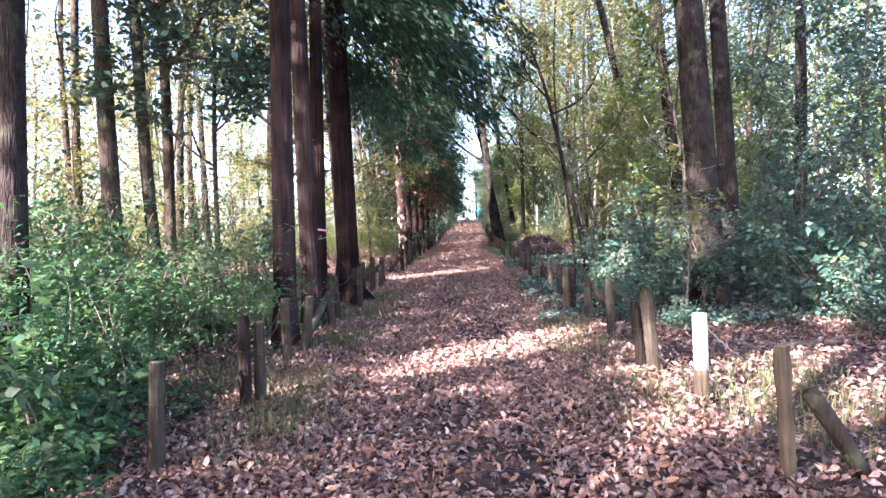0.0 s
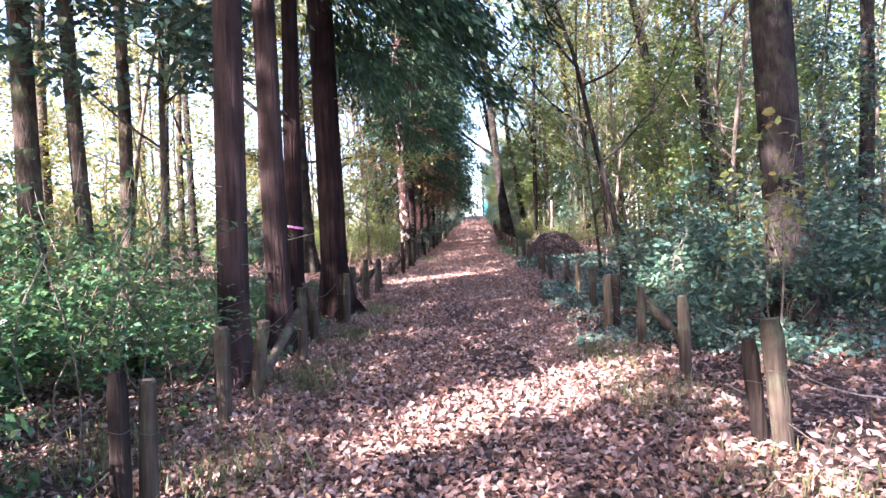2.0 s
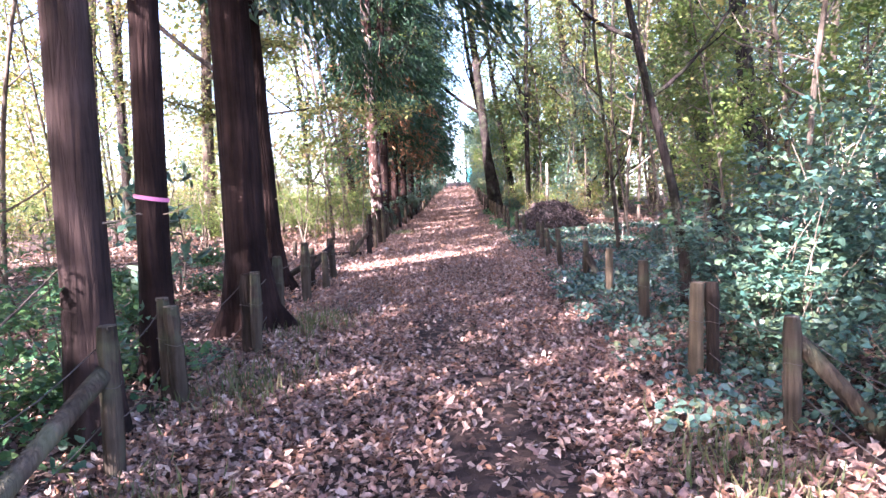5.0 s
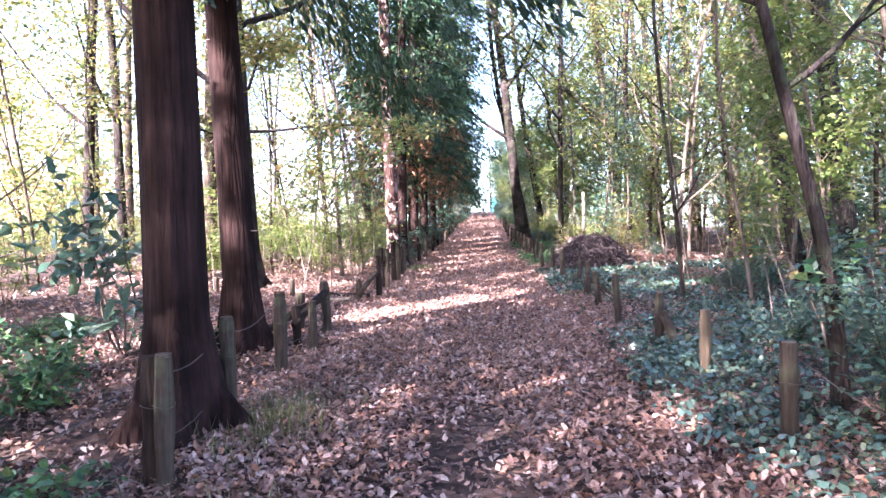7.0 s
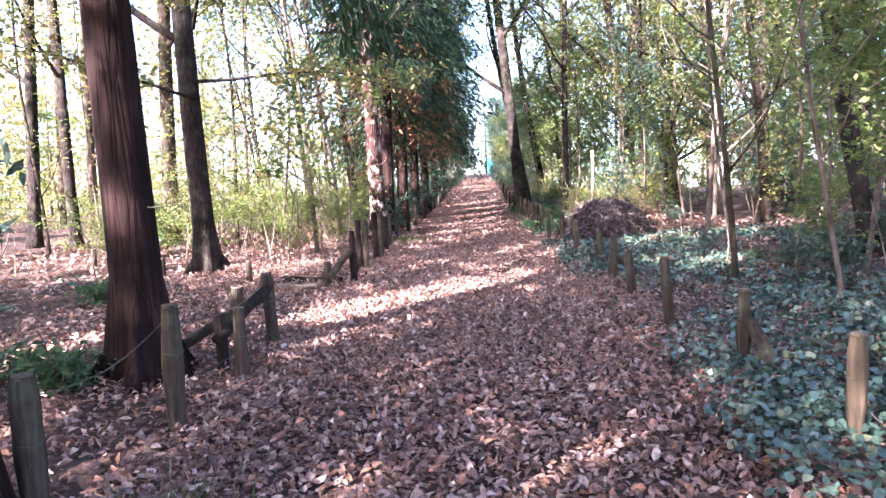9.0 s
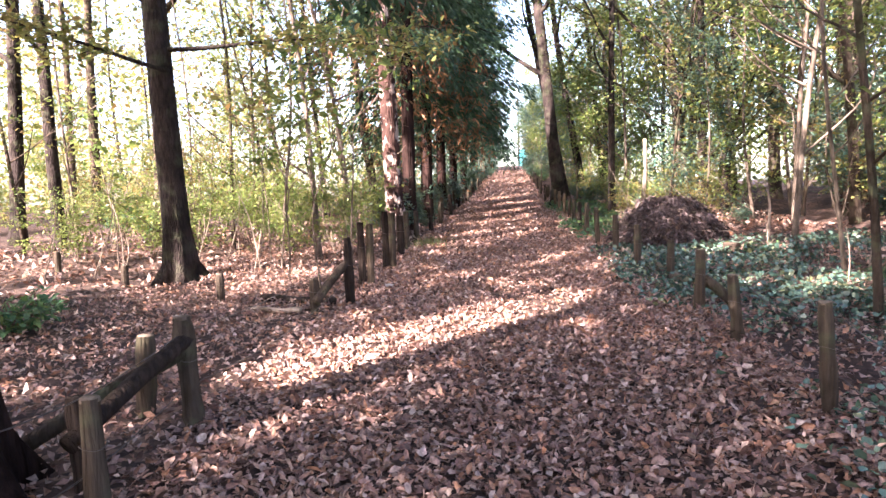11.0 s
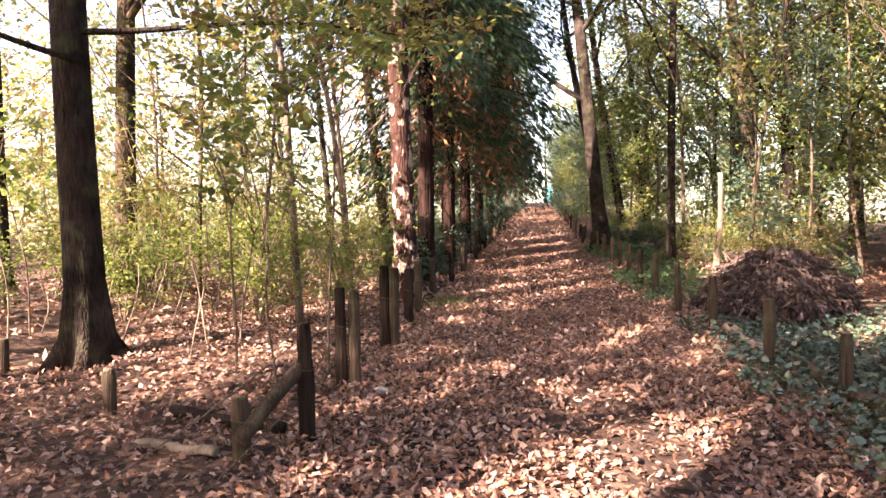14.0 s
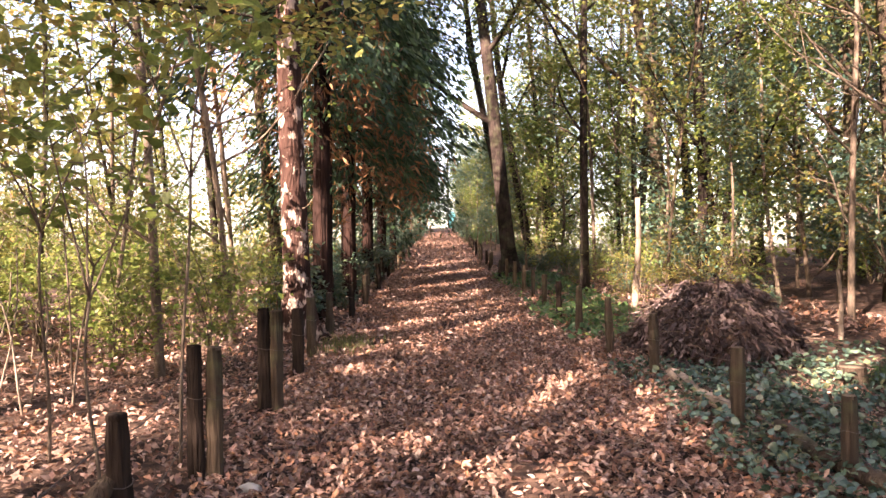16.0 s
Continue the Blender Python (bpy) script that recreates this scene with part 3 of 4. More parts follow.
def low_limb(e, z, way, L, r0, leaf, n, seed):
    """A long low limb with twigs and leaves of its own."""
    r = np.random.default_rng(seed)
    LP, LR = limb((0, 0, z), way, L, r0, seed, 14, 0.05)
    pieces, T = [tube(LP, LR, 7, 0.06, 0, seed)], []
    for q in range(4, 14):
        for sgn in (-1, 1):
            w = np.array([way[0] * 0.6 - sgn * way[1] * 0.8, way[1] * 0.6 + sgn * way[0] * 0.8, 0.15 * r.normal()])
            SP, SR = limb(LP[q], w, L * 0.22 * (0.6 + r.random()), 0.008, seed * 9 + q * 2 + sgn, 6, 0.0)
            pieces.append(tube(SP, SR, 4))
            T.append(SP[1:])
    T = np.vstack(T)
    o = part("limb", mesh("limb", *joined(pieces), OAK, True), e, "long low dark limb")
    P = T[r.integers(0, len(T), n)] + r.normal(size=(n, 3)) * 0.09
    part("limb_foliage", mesh("limb_foliage", *leaves(P, 0.10, 0.6, 0.7, 0.1, 0.12, lobes=True, r=r), leaf), e, "yellow-green autumn leaves on the low limb")


low_limb(big_oak, 3.3, (0.95, 0.35, 0.02), 3.4, 0.035, YELLOW, 900, 31)
low_limb(big_oak, 3.0, (-0.6, -0.75, 0.15), 3.0, 0.035, YELLOW, 900, 32)
low_limb(big_oak, 4.2, (0.4, -0.8, 0.1), 3.0, 0.035, YELLOW, 900, 33)


# thin dark tree by the right fence, with a fork
def thin_tree():
    e = thing("young_tree", 2.15, 13.0, "thin dark forked tree leaning over the ivy", "tree")
    t = np.linspace(0, 1, 18)
    P = np.stack([0.04 * np.sin(t * 9) - 0.12 * t - 0.85 * t * t, 0.3 * t, -0.2 + 5.2 * t], -1)
    part("trunk", mesh("trunk", *tube(P, 0.062 * (1 - 0.65 * t) + 0.02 * np.exp(-t * 20), 10, 0.06, 0, 3), OAK, True), e)
    r = np.random.default_rng(4)
    T = []
    for k, (i, a, L, lift) in enumerate([(8, 0.3, 1.6, 0.7), (10, 2.9, 1.2, 0.5), (12, 0.1, 1.3, 0.6), (13, 4.0, 1.1, 0.5), (14, 1.5, 1.2, 0.4), (15, 3.3, 1.0, 0.4)]):
        LP, LR = limb(P[i], (math.cos(a), math.sin(a), 0.5), L, 0.028, 300 + k, 9, lift)
        pieces = [tube(LP, LR, 6, 0.05, 0, k)]
        for q in (3, 5, 6):
            SP, SR = limb(LP[q], (math.cos(a + q - 4), math.sin(a + q - 4), 0.5), 0.6, 0.012, 340 + k * 4 + q, 6)
            pieces.append(tube(SP, SR, 4, 0.05))
            T.append(SP)
        part("limb", mesh("limb", *joined(pieces), OAK, True), e)
    T = np.vstack(T)
    V, F = leaves(T[r.integers(0, len(T), 500)] + r.normal(size=(500, 3)) * 0.15, 0.09, 0.55, r=r)
    part("crown", mesh("crown", V, F, YELLOW), e, "thin yellow-green leaves")


thin_tree()


# pale snag
def snag(x, y, h, r0, lean, label):
    e = thing("snag", x, y, label, "dead tree")
    P = stem_line(h, lean, 0.05, 10, 5)
    part("trunk", mesh("trunk", *tube(P, np.linspace(r0, r0 * 0.6, 10), 10, 0.1, 0, 5), PALEWOOD, True), e)


snag(2.75, 29.4, 2.0, 0.07, (0.1, 0), "bare pale dead stem behind the leaf pile")
snag(4.4, 26.0, 0.9, 0.035, (0.0, 0), "short pale bare stem beside the leaf pile")
for k in range(22):
    snag(-3.3 - 5.5 * rng.random(), 21.6 + 6.5 * rng.random(), 0.5 + 0.9 * rng.random(), 0.007 + 0.006 * rng.random(), (0.25 * rng.normal(), 0.1), "thin pale bare stem in fallen leaves")
for k in range(7):
    snag(2.6 + 3.5 * rng.random(), 14.5 + 9 * rng.random(), 0.5 + 0.7 * rng.random(), 0.008, (0.2 * rng.normal(), 0.1), "thin pale bare stem in ivy")
snag(-6.4, 25.6, 1.1, 0.014, (0.3, 0), "thin pale bare stem in fallen leaves")

# woodland behind: a few grown trees, planted many times
stand = []
for k, (bark, leaf, d) in enumerate([(OAK, YELLOW, 0.26), (GREYBARK, YELLOW, 0.24), (OAK, LIME, 0.22), (GREYBARK, LIME, 0.3), (OAK, CANOPY, 0.3), (GREYBARK, BLUEGREEN, 0.26)]):
    stand.append(tree(-40 - 5 * k, -20, d, 13 + k % 3, bark, "slim woodland tree with thin autumn leaves" if leaf is not BLUEGREEN else "woodland tree with dense dark green leaves",
                      (0.6 * (k % 3 - 1), 0.4), 0.3, 0.2, 4, 120 + k, 9, 0.14, leaf, 4300, 0.135, 9, 0, "tree", "tree", "woodland trees"))
under = []
for k, (leaf, h) in enumerate([(LIME, 6.0), (YELLOW, 7.0), (LIME, 5.0), (BLUEGREEN, 6.5), (YELLOW, 5.5)]):
    under.append(tree(-40 - 5 * k, -28, 0.09, h, TWIG, "slender understorey tree with dense dark leaves" if leaf is BLUEGREEN else "slender understorey tree with pale autumn leaves",
                      (0.5 * (k % 3 - 1), 0.3), 0.25, 0.1, 0, 160 + k, 9, 0.15, leaf, 3300, 0.115, 6, 0, "understorey_tree", "tree", "understorey trees"))
taken = [(o.location.x, o.location.y) for o in scene.objects if o.parent is None and o.type == "EMPTY"]
count = 0
for k in range(900):
    y = 12 + 85 * rng.random() ** 1.2
    x = (-1 if rng.random() < 0.52 else 1) * (4.2 + 30 * rng.random() ** 1.3)
    if y < 24 and abs(x) < 9 or y < 30 and x > -10 and x < 0:
        continue
    if min((x - a) ** 2 + (y - b) ** 2 for a, b in taken) < 3.2 or count >= 40:
        continue
    taken.append((x, y))
    count += 1
    src = stand[rng.integers(0, 6) if x > 0 else rng.integers(0, 4)]
    s = 0.75 + 0.5 * rng.random()
    o = copy_thing(src, pose(x, y, gzf(x, y), 0, 0, 360 * rng.random()))
    o.scale = (s, s, s)

def plant_tree(k, x, y, s):
    o = copy_thing(under[k], pose(x, y, gzf(x, y), 0, 0, 360 * rng.random()))
    o.scale = (s, s, s)
    taken.append((x, y))


for k, x, y, s in [(3, 6.8, 31, 1.1), (3, 8.6, 30, 1.2), (3, 6.2, 35, 1.0), (3, 10, 33.5, 1.3), (0, 4.6, 36, 1.0), (3, 6.8, 11.6, 0.9), (3, 8.6, 14, 1.1), (3, 7.4, 17, 1.0), (0, 4.3, 17.5, 0.75), (2, 4.6, 19.5, 0.8), (0, 6.2, 25, 0.9), (3, 7.6, 26, 0.9),
                   (3, 3.8, 28.0, 0.6), (0, 5.2, 29, 0.9), (3, 4.0, 31.5, 0.8), (2, 9.5, 22, 1.0), (3, 10.5, 26, 1.2), (3, 9.5, 19, 1.1), (3, 2.3, 47, 0.8), (3, 2.2, 54, 0.9), (3, 2.5, 62, 0.9), (3, 2.7, 72, 1.0), (3, 12, 30, 1.2), (3, 11, 37, 1.3)]:
    plant_tree(k, x, y, s)
for k in range(13):
    plant_tree(k % 5, 2.2 + 0.9 * (k % 3) + 0.3 * rng.random(), 41 + 4.3 * k, 0.8 + 0.4 * rng.random())
    plant_tree((k + 2) % 5, 3.6 + 1.5 * rng.random(), 43 + 4.3 * k, 1.0 + 0.5 * rng.random())
placed = 0
for k in range(900):
    y = 17 + 70 * rng.random() ** 1.15
    x = (-1 if rng.random() < 0.5 else 1) * (3.4 + 18 * rng.random() ** 1.2)
    if y < 26 and -9 < x < 5.5 or y < 30 and -4.5 < x < 3.5 or placed >= 26:
        continue
    if min((x - a) ** 2 + (y - b) ** 2 for a, b in taken) < 1.6:
        continue
    taken.append((x, y))
    placed += 1
    o = copy_thing(under[(0, 1, 2, 4)[rng.integers(0, 4)] if x < 0 else (0, 3, 3, 4)[rng.integers(0, 4)]], pose(x, y, gzf(x, y), 0, 0, 360 * rng.random()))
    s = 0.75 + 0.6 * rng.random()
    o.scale = (s, s, s)

# thin, nearly bare stems between the grown trees, their pale bark standing in for haze
bare = [tree(-40 - 5 * k, -36, 0.055 + 0.022 * k, 7.5 + k, bark, "thin crooked tree with few leaves", (0.7 * (k - 1), 0.4), 0.3, 0.15, 0, 190 + k, 12, 0.2, leaf, 900, 0.09, 8, 0, "thin_tree", "tree", "thin trees")
        for k, (bark, leaf) in enumerate([(TWIG, YELLOW), (GREYBARK, LIME), (TWIG, LIME)])]
for k, (x, y) in enumerate([(3.4, 17.6), (2.9, 19.2), (4.9, 16.2), (3.7, 21.5), (5.6, 18.8), (4.3, 24.6), (5.9, 23.0), (3.6, 30.2), (5.4, 27.4), (7.2, 24.0), (6.4, 29.4), (3.3, 34.6), (4.5, 38.0), (7.6, 33.0),
                            (-3.6, 24.4), (-4.7, 25.5), (-5.9, 26.2), (-3.5, 26.6), (-7.2, 27.0), (-6.2, 29.2), (-4.4, 29.8), (-8.8, 25.6), (-9.8, 22.4), (-7.4, 31.5), (-5.2, 33.0), (-10.6, 26.4), (-7.9, 17.2), (-9.0, 14.0)]):
    o = copy_thing(bare[k % 3], pose(x, y, gzf(x, y), 0, 0, 137 * k))
    o.scale = (1, 1, 0.75 + 0.35 * rng.random())
for k, (j, x, y, s) in enumerate([(5, 5.6, 38.5, 1.0), (4, 8.0, 40.5, 1.1), (5, 10.8, 35.5, 1.0), (2, 4.0, 45.5, 1.0), (5, 12.5, 40, 1.1), (4, 10.0, 29.5, 0.9), (5, 13.6, 32, 1.0), (5, 7.4, 45, 1.0), (4, 12.2, 26.5, 0.9), (5, 6.7, 27.6, 0.8), (5, 8.9, 33.2, 1.0), (4, 5.2, 31.2, 0.8), (5, 9.8, 24.8, 0.85), (5, 11.2, 31.6, 1.0), (2, 7.0, 36.0, 0.9)]):
    o = copy_thing(stand[j], pose(x, y, gzf(x, y), 0, 0, 61 * k))
    o.scale = (s, s, s)
for k in range(9):
    plant_tree((3, 0, 3)[k % 3], 1.6 + 0.25 * (k % 2), 56 + 4.4 * k, 0.75 + 0.3 * rng.random())
    plant_tree(3, -2.35 - 0.2 * (k % 2), 60 + 3.6 * k, 0.8 + 0.3 * rng.random())

# trees added sunward, mostly out of view: their leaves shade the path, with gaps
def shade_canopy():
    spots = [(-9, -9), (-14, -3), (-5, -4), (-16, 8), (-7, 5), (-16, 12), (-12, 14), (-17, 20), (-13, 22), (-18, 30), (-15, 36), (-20, 42), (-5, -12), (1, -11), (-3, -18), (4, -6)]
    G, C, S = [], [], []
    for x0, x1, y0, y1, per, size in [(-18, 13, -6, 21, 90, 0.33), (-3, 2.5, 21, 60, 75, 0.24), (-20, -3, 21, 60, 9, 0.24), (2.5, 16, 21, 60, 30, 0.26)]:
        n = int((x1 - x0) * (y1 - y0) * per)
        # ground points to be shaded; leaves go back from them towards the sun
        g = np.stack([x0 + (x1 - x0) * rng.random(n), y0 + (y1 - y0) * rng.random(n)], -1)
        g = g[~in_gap(g, size * 0.8 - 0.08)]
        g = g[rng.random(len(g)) < np.clip((g[:, 0] + 20) / 6, 0, 1) * np.clip((16 - g[:, 0]) / 7, 0, 1)]
        z = 8 + 7 * rng.random(len(g))
        b = g - (z / math.tan(SUN_EL))[:, None] * np.array([SUN_X, SUN_Y]) 
        C.append(np.column_stack([b, z + gz(g[:, 0], g[:, 1])]))
        S.append(np.full(len(g), size))
    C, S = np.vstack(C), np.concatenate(S)
    D = np.stack([(C[:, 0] - a) ** 2 + (C[:, 1] - b) ** 2 for a, b in spots], -1)
    who = D.argmin(1)
    for k, (a, b) in enumerate(spots):
        o = tree(a, b, 0.36, 15, GREYBARK, "added tree, mostly out of view, its wide crown shading the path", (0.2, 0.2), 0.2, 0.3, 4, 400 + k, 4, 0.6, None, 0, 0.1, 14)
        P = C[who == k]
        if len(P):
            V, F = leaves(P - np.array(o.location), S[who == k][0] * 1.0, 0.62, 0.45, 0.2, 0.12)
            part("crown", mesh("crown", V, F, CANOPY), o)


shade_canopy()


# ---- shrubs and saplings ----
def shrub(h, spread, stems, n, size, leaf, seed, label, up=0.65, low=0.15, lobes=False, name="shrub", aspect=0.5, thick=0.009):
    e = thing(name, -60 - seed, -30, label, "shrub", "undergrowth")
    r = np.random.default_rng(seed)
    wood, C = [], []
    for k in range(stems):
        a = 6.28 * r.random()
        out = spread * (0.3 + 0.8 * r.random())
        hh = h * (0.6 + 0.5 * r.random())
        t = np.linspace(0, 1, 9)
        w = r.normal(size=2) * 0.08 * h
        P = np.stack([math.cos(a) * out * t ** 1.3 + w[0] * np.sin(t * 5), math.sin(a) * out * t ** 1.3 + w[1] * np.sin(t * 4), -0.05 + hh * t], -1)
        wood.append([])
        wood[-1].append(tube(P, thick * (1.3 - t) * (0.7 + 0.6 * r.random()) + 0.0015, 4, 0.05, 0, k, False))
        C.append(P[max(1, int(9 * low)):])
        for q in range(3):
            i = 2 + q + r.integers(0, 3)
            a2 = a + r.normal() * 1.2
            L = h * (0.18 + 0.25 * r.random())
            SP = P[i] + np.array([math.cos(a2), math.sin(a2), 0.35]) * L * np.linspace(0, 1, 5)[:, None] + np.array([0, 0, -0.15 * L]) * (np.linspace(0, 1, 5) ** 2)[:, None]
            wood[-1].append(tube(SP, np.linspace(thick * 0.4, 0.001, 5), 3, 0, 0, q, False))
            C.append(SP[1:])
    C = np.vstack(C)
    P = sprays(C, n, r, 0.05 * (0.6 + h * 0.35), 0.075 + 0.022 * h, 8)
    P[:, 2] = np.maximum(P[:, 2], 0.04)
    for w in wood:
        part("stem", mesh("stem", *joined(w), TWIG, True), e)
    V, F = leaves(P, size, aspect, up, 0.15, 0.14, lobes=lobes, r=r)
    part("foliage", mesh("foliage", V, F, leaf), e)
    return e


SH = {
    "green": [shrub(1.0, 0.55, 6, 1300, 0.10, GREEN, 201 + k, "low green leafy shrub on the woodland floor") for k in range(3)],
    "low": [shrub(0.4, 0.45, 5, 420, 0.085, GREEN, 211 + k, "low green undergrowth among fallen leaves") for k in range(2)],
    "blue": [shrub(1.2, 0.6, 6, 1150, 0.10, BLUEGREEN, 221 + k, "dense dark bluish-green evergreen shrub") for k in range(3)],
    "tall": [shrub(2.6, 0.9, 6, 1400, 0.115, BLUEGREEN, 231 + k, "tall dark green evergreen shrub", low=0.25) for k in range(2)],
    "lime": [shrub(2.2, 0.8, 5, 1000, 0.085, LIME, 241 + k, "pale green sapling thicket with thin stems", low=0.3, thick=0.008) for k in range(3)],
    "gold": [shrub(2.9, 1.0, 5, 1000, 0.085, YELLOW, 251 + k, "yellowing sapling with thin stems", low=0.35, thick=0.012) for k in range(3)],
    "thicket": [shrub(2.1, 0.9, 7, 1900, 0.085, GREEN, 271 + k, "tall green leafy thicket with layered sprays", low=0.2, up=0.72) for k in range(3)],
    "wisp": [shrub(2.3, 0.5, 3, 420, 0.085, GREEN, 281 + k, "spindly green sapling with flat leafy sprays", low=0.3, up=0.8) for k in range(2)],
    "laurel": [shrub(1.35, 0.5, 5, 260, 0.17, BLUEGREEN, 261, "young evergreen with large glossy dark leaves", lobes=True, low=0.45, aspect=0.36)],
}


def plant(kind, x, y, s=1.0):
    src = SH[kind][int(rng.integers(0, len(SH[kind])))]
    o = copy_thing(src, pose(x, y, gzf(x, y), 0, 0, 360 * rng.random()))
    o.scale = (s, s, s * (0.85 + 0.3 * rng.random()))


def scatter(kinds, n, x0, x1, y0, y1, s0=0.7, s1=1.3):
    for k in range(n):
        plant(kinds[int(rng.integers(0, len(kinds)))], x0 + (x1 - x0) * rng.random(), y0 + (y1 - y0) * rng.random(), s0 + (s1 - s0) * rng.random())


# left, at the start: a thick green edge
for x, y, s in [(-2.3, 3.3, 0.65), (-2.5, 4.1, 0.8), (-2.75, 3.9, 0.95), (-3.0, 4.6, 1.1), (-3.4, 5.3, 1.1), (-2.95, 5.7, 0.75), (-4.1, 5.0, 1.3), (-4.6, 6.4, 1.2), (-3.9, 6.6, 1.1), (-5.2, 7.3, 1.3), (-4.3, 8.0, 1.0), (-5.8, 8.6, 1.3), (-3.6, 8.9, 0.8)]:
    plant("green", x, y, s)
for x, y, s in [(-3.7, 6.3, 0.95), (-4.5, 6.0, 1.0), (-4.3, 7.4, 1.0), (-5.3, 7.8, 1.1), (-3.6, 8.2, 0.85), (-4.8, 9.2, 1.0), (-6.2, 9.6, 1.0), (-3.5, 9.9, 0.8), (-2.75, 4.7, 0.6)]:
    plant("thicket", x, y, s)
for x, y, s in [(-2.75, 6.6, 0.8), (-2.6, 7.6, 0.9), (-3.0, 8.9, 0.9), (-2.9, 9.6, 0.85), (-3.1, 10.8, 0.8)]:
    plant("wisp", x, y, s)
scatter(["green", "low"], 9, -9, -4.2, 8, 12, 0.7, 1.3)
scatter(["low"], 16, -9, -2.9, 8.5, 21, 0.5, 1.1)
for x, y, s in [(-3.2, 11.2, 1.0), (-3.5, 12.0, 1.1), (-4.0, 12.6, 1.2), (-4.6, 11.6, 1.2), (-3.9, 13.4, 1.1), (-3.0, 10.5, 0.9), (-5.2, 13.2, 1.3), (-4.4, 14.4, 1.1), (-5.6, 15.2, 1.2)]:
    plant("low", x, y, s)
for x, y, s in [(-4.2, 24.5, 0.7), (-5.1, 25.2, 0.8), (-3.5, 25.8, 0.6), (-6.3, 24.8, 0.8), (-4.8, 26.6, 0.9), (-7.3, 25.6, 0.9), (-8.2, 24.6, 0.8)]:
    plant("lime", x, y, s)
plant("laurel", -4.25, 15.6, 1.25)
plant("wisp", -2.8, 7.4, 0.9)
scatter(["lime", "gold", "lime"], 20, -14, -7, 14, 26, 0.6, 1.1)
scatter(["lime", "gold", "lime"], 26, -10, -3.6, 25.5, 36, 0.6, 1.05)
scatter(["lime", "gold", "green"], 12, -24, -9, 26, 48, 0.8, 1.5)
scatter(["lime", "green", "blue"], 12, -6.5, -3.2, 37, 75, 0.7, 1.2)
scatter(["green", "blue"], 10, -3.6, -2.5, 27.5, 70, 0.4, 0.7)
for x, y, s in [(-3.2, 24.6, 0.9), (-3.6, 25.4, 0.9), (-4.4, 26.4, 1.0), (-3.2, 27.6, 0.9)]:
    plant("lime", x, y, s)
for k in range(20):
    plant("blue", -3.1 + 0.5 * rng.random(), 28.2 + 2.1 * k, 0.7 + 0.5 * rng.random())
scatter(["lime", "gold"], 22, -22, -10, 22, 36, 0.7, 1.2)
# right: evergreen shrubs behind the fence
for x, y, s in [(2.15, 9.3, 0.5), (2.1, 10.4, 0.6), (2.5, 8.4, 0.45), (2.2, 11.3, 0.65), (2.7, 10.2, 0.8), (2.5, 11.5, 0.9), (3.1, 12.2, 1.05), (2.5, 12.6, 0.75), (3.6, 13.3, 1.15), (4.6, 11.8, 1.2), (4.6, 9.6, 1.0), (5.4, 8.8, 1.3), (4.4, 7.8, 0.7), (6.0, 10.6, 1.3), (5.2, 6.9, 0.7), (6.2, 8.0, 1.1)]:
    plant("blue", x, y, s)
for x, y, s in [(2.45, 10.9, 0.68), (2.95, 12.0, 0.8), (3.4, 10.3, 0.7), (2.5, 13.0, 0.6), (5.4, 10.6, 1.0), (5.9, 12.4, 1.0)]:
    plant("tall", x, y, s)
scatter(["blue", "tall", "green"], 22, 4.5, 11, 12, 22, 0.7, 1.2)
scatter(["blue", "low"], 20, 3.0, 7, 14, 24, 0.35, 0.7)
scatter(["tall", "lime", "blue", "tall", "gold"], 30, 4.4, 15, 22, 42, 0.7, 1.2)
scatter(["lime", "blue", "gold"], 20, 2.4, 5, 27.5, 42, 0.5, 0.9)
for k in range(8):
    plant("blue", 1.4 + 0.15 * (k % 2), 62 + 4 * k, 0.9 + 0.3 * rng.random())
    plant("blue", -2.05 - 0.15 * (k % 2), 64 + 4 * k, 0.9 + 0.3 * rng.random())
scatter(["tall", "lime", "gold"], 7, 6, 22, 34, 50, 0.9, 1.5)
scatter(["lime", "green", "blue"], 16, 1.9, 4.4, 40, 78, 0.5, 1.0)
for x, y, s in [(3.0, 27.4, 0.5), (3.6, 27.6, 0.55), (2.2, 27.6, 0.45)]:
    plant("gold", x, y, s)
for k in SH.values():
    for o in k:
        o.location.z = gzf(o.location.x, o.location.y)


def sapling(x, y, h, fork, leaf, n, label, seed):
    e = thing("sapling", x, y, label, "sapling", "saplings")
    r = np.random.default_rng(seed)
    P = stem_line(h * fork, (0.1 * r.normal(), 0.1 * r.normal()), 0.04, 9, seed)
    part("stem", mesh("stem", *tube(P, np.linspace(0.014, 0.009, 9), 6, 0.05, 0, seed), TWIG, True), e)
    T = []
    for k in range(3):
        a = 2.1 * k + r.random()
        LP, LR = limb(P[-1], (math.cos(a) * 0.35, math.sin(a) * 0.35, 0.85), h * (1 - fork), 0.008, seed + k, 9, 0.1)
        part("branch", mesh("branch", *tube(LP, LR, 5), TWIG, True), e)
        T.append(LP[3:])
        for q in (4, 6, 8):
            a2 = a + r.normal()
            SP, SR = limb(LP[q], (math.cos(a2), math.sin(a2), 0.2), h * 0.16, 0.004, seed * 3 + q, 5, 0)
            part("twig", mesh("twig", *tube(SP, SR, 4), TWIG, True), e)
            T.append(SP)
    T = np.vstack(T)
    P = T[r.integers(0, len(T), n)] + r.normal(size=(n, 3)) * 0.08
    part("foliage", mesh("foliage", *leaves(P, 0.11, 0.6, 0.7, 0.2, 0.12, lobes=True, r=r), leaf), e)


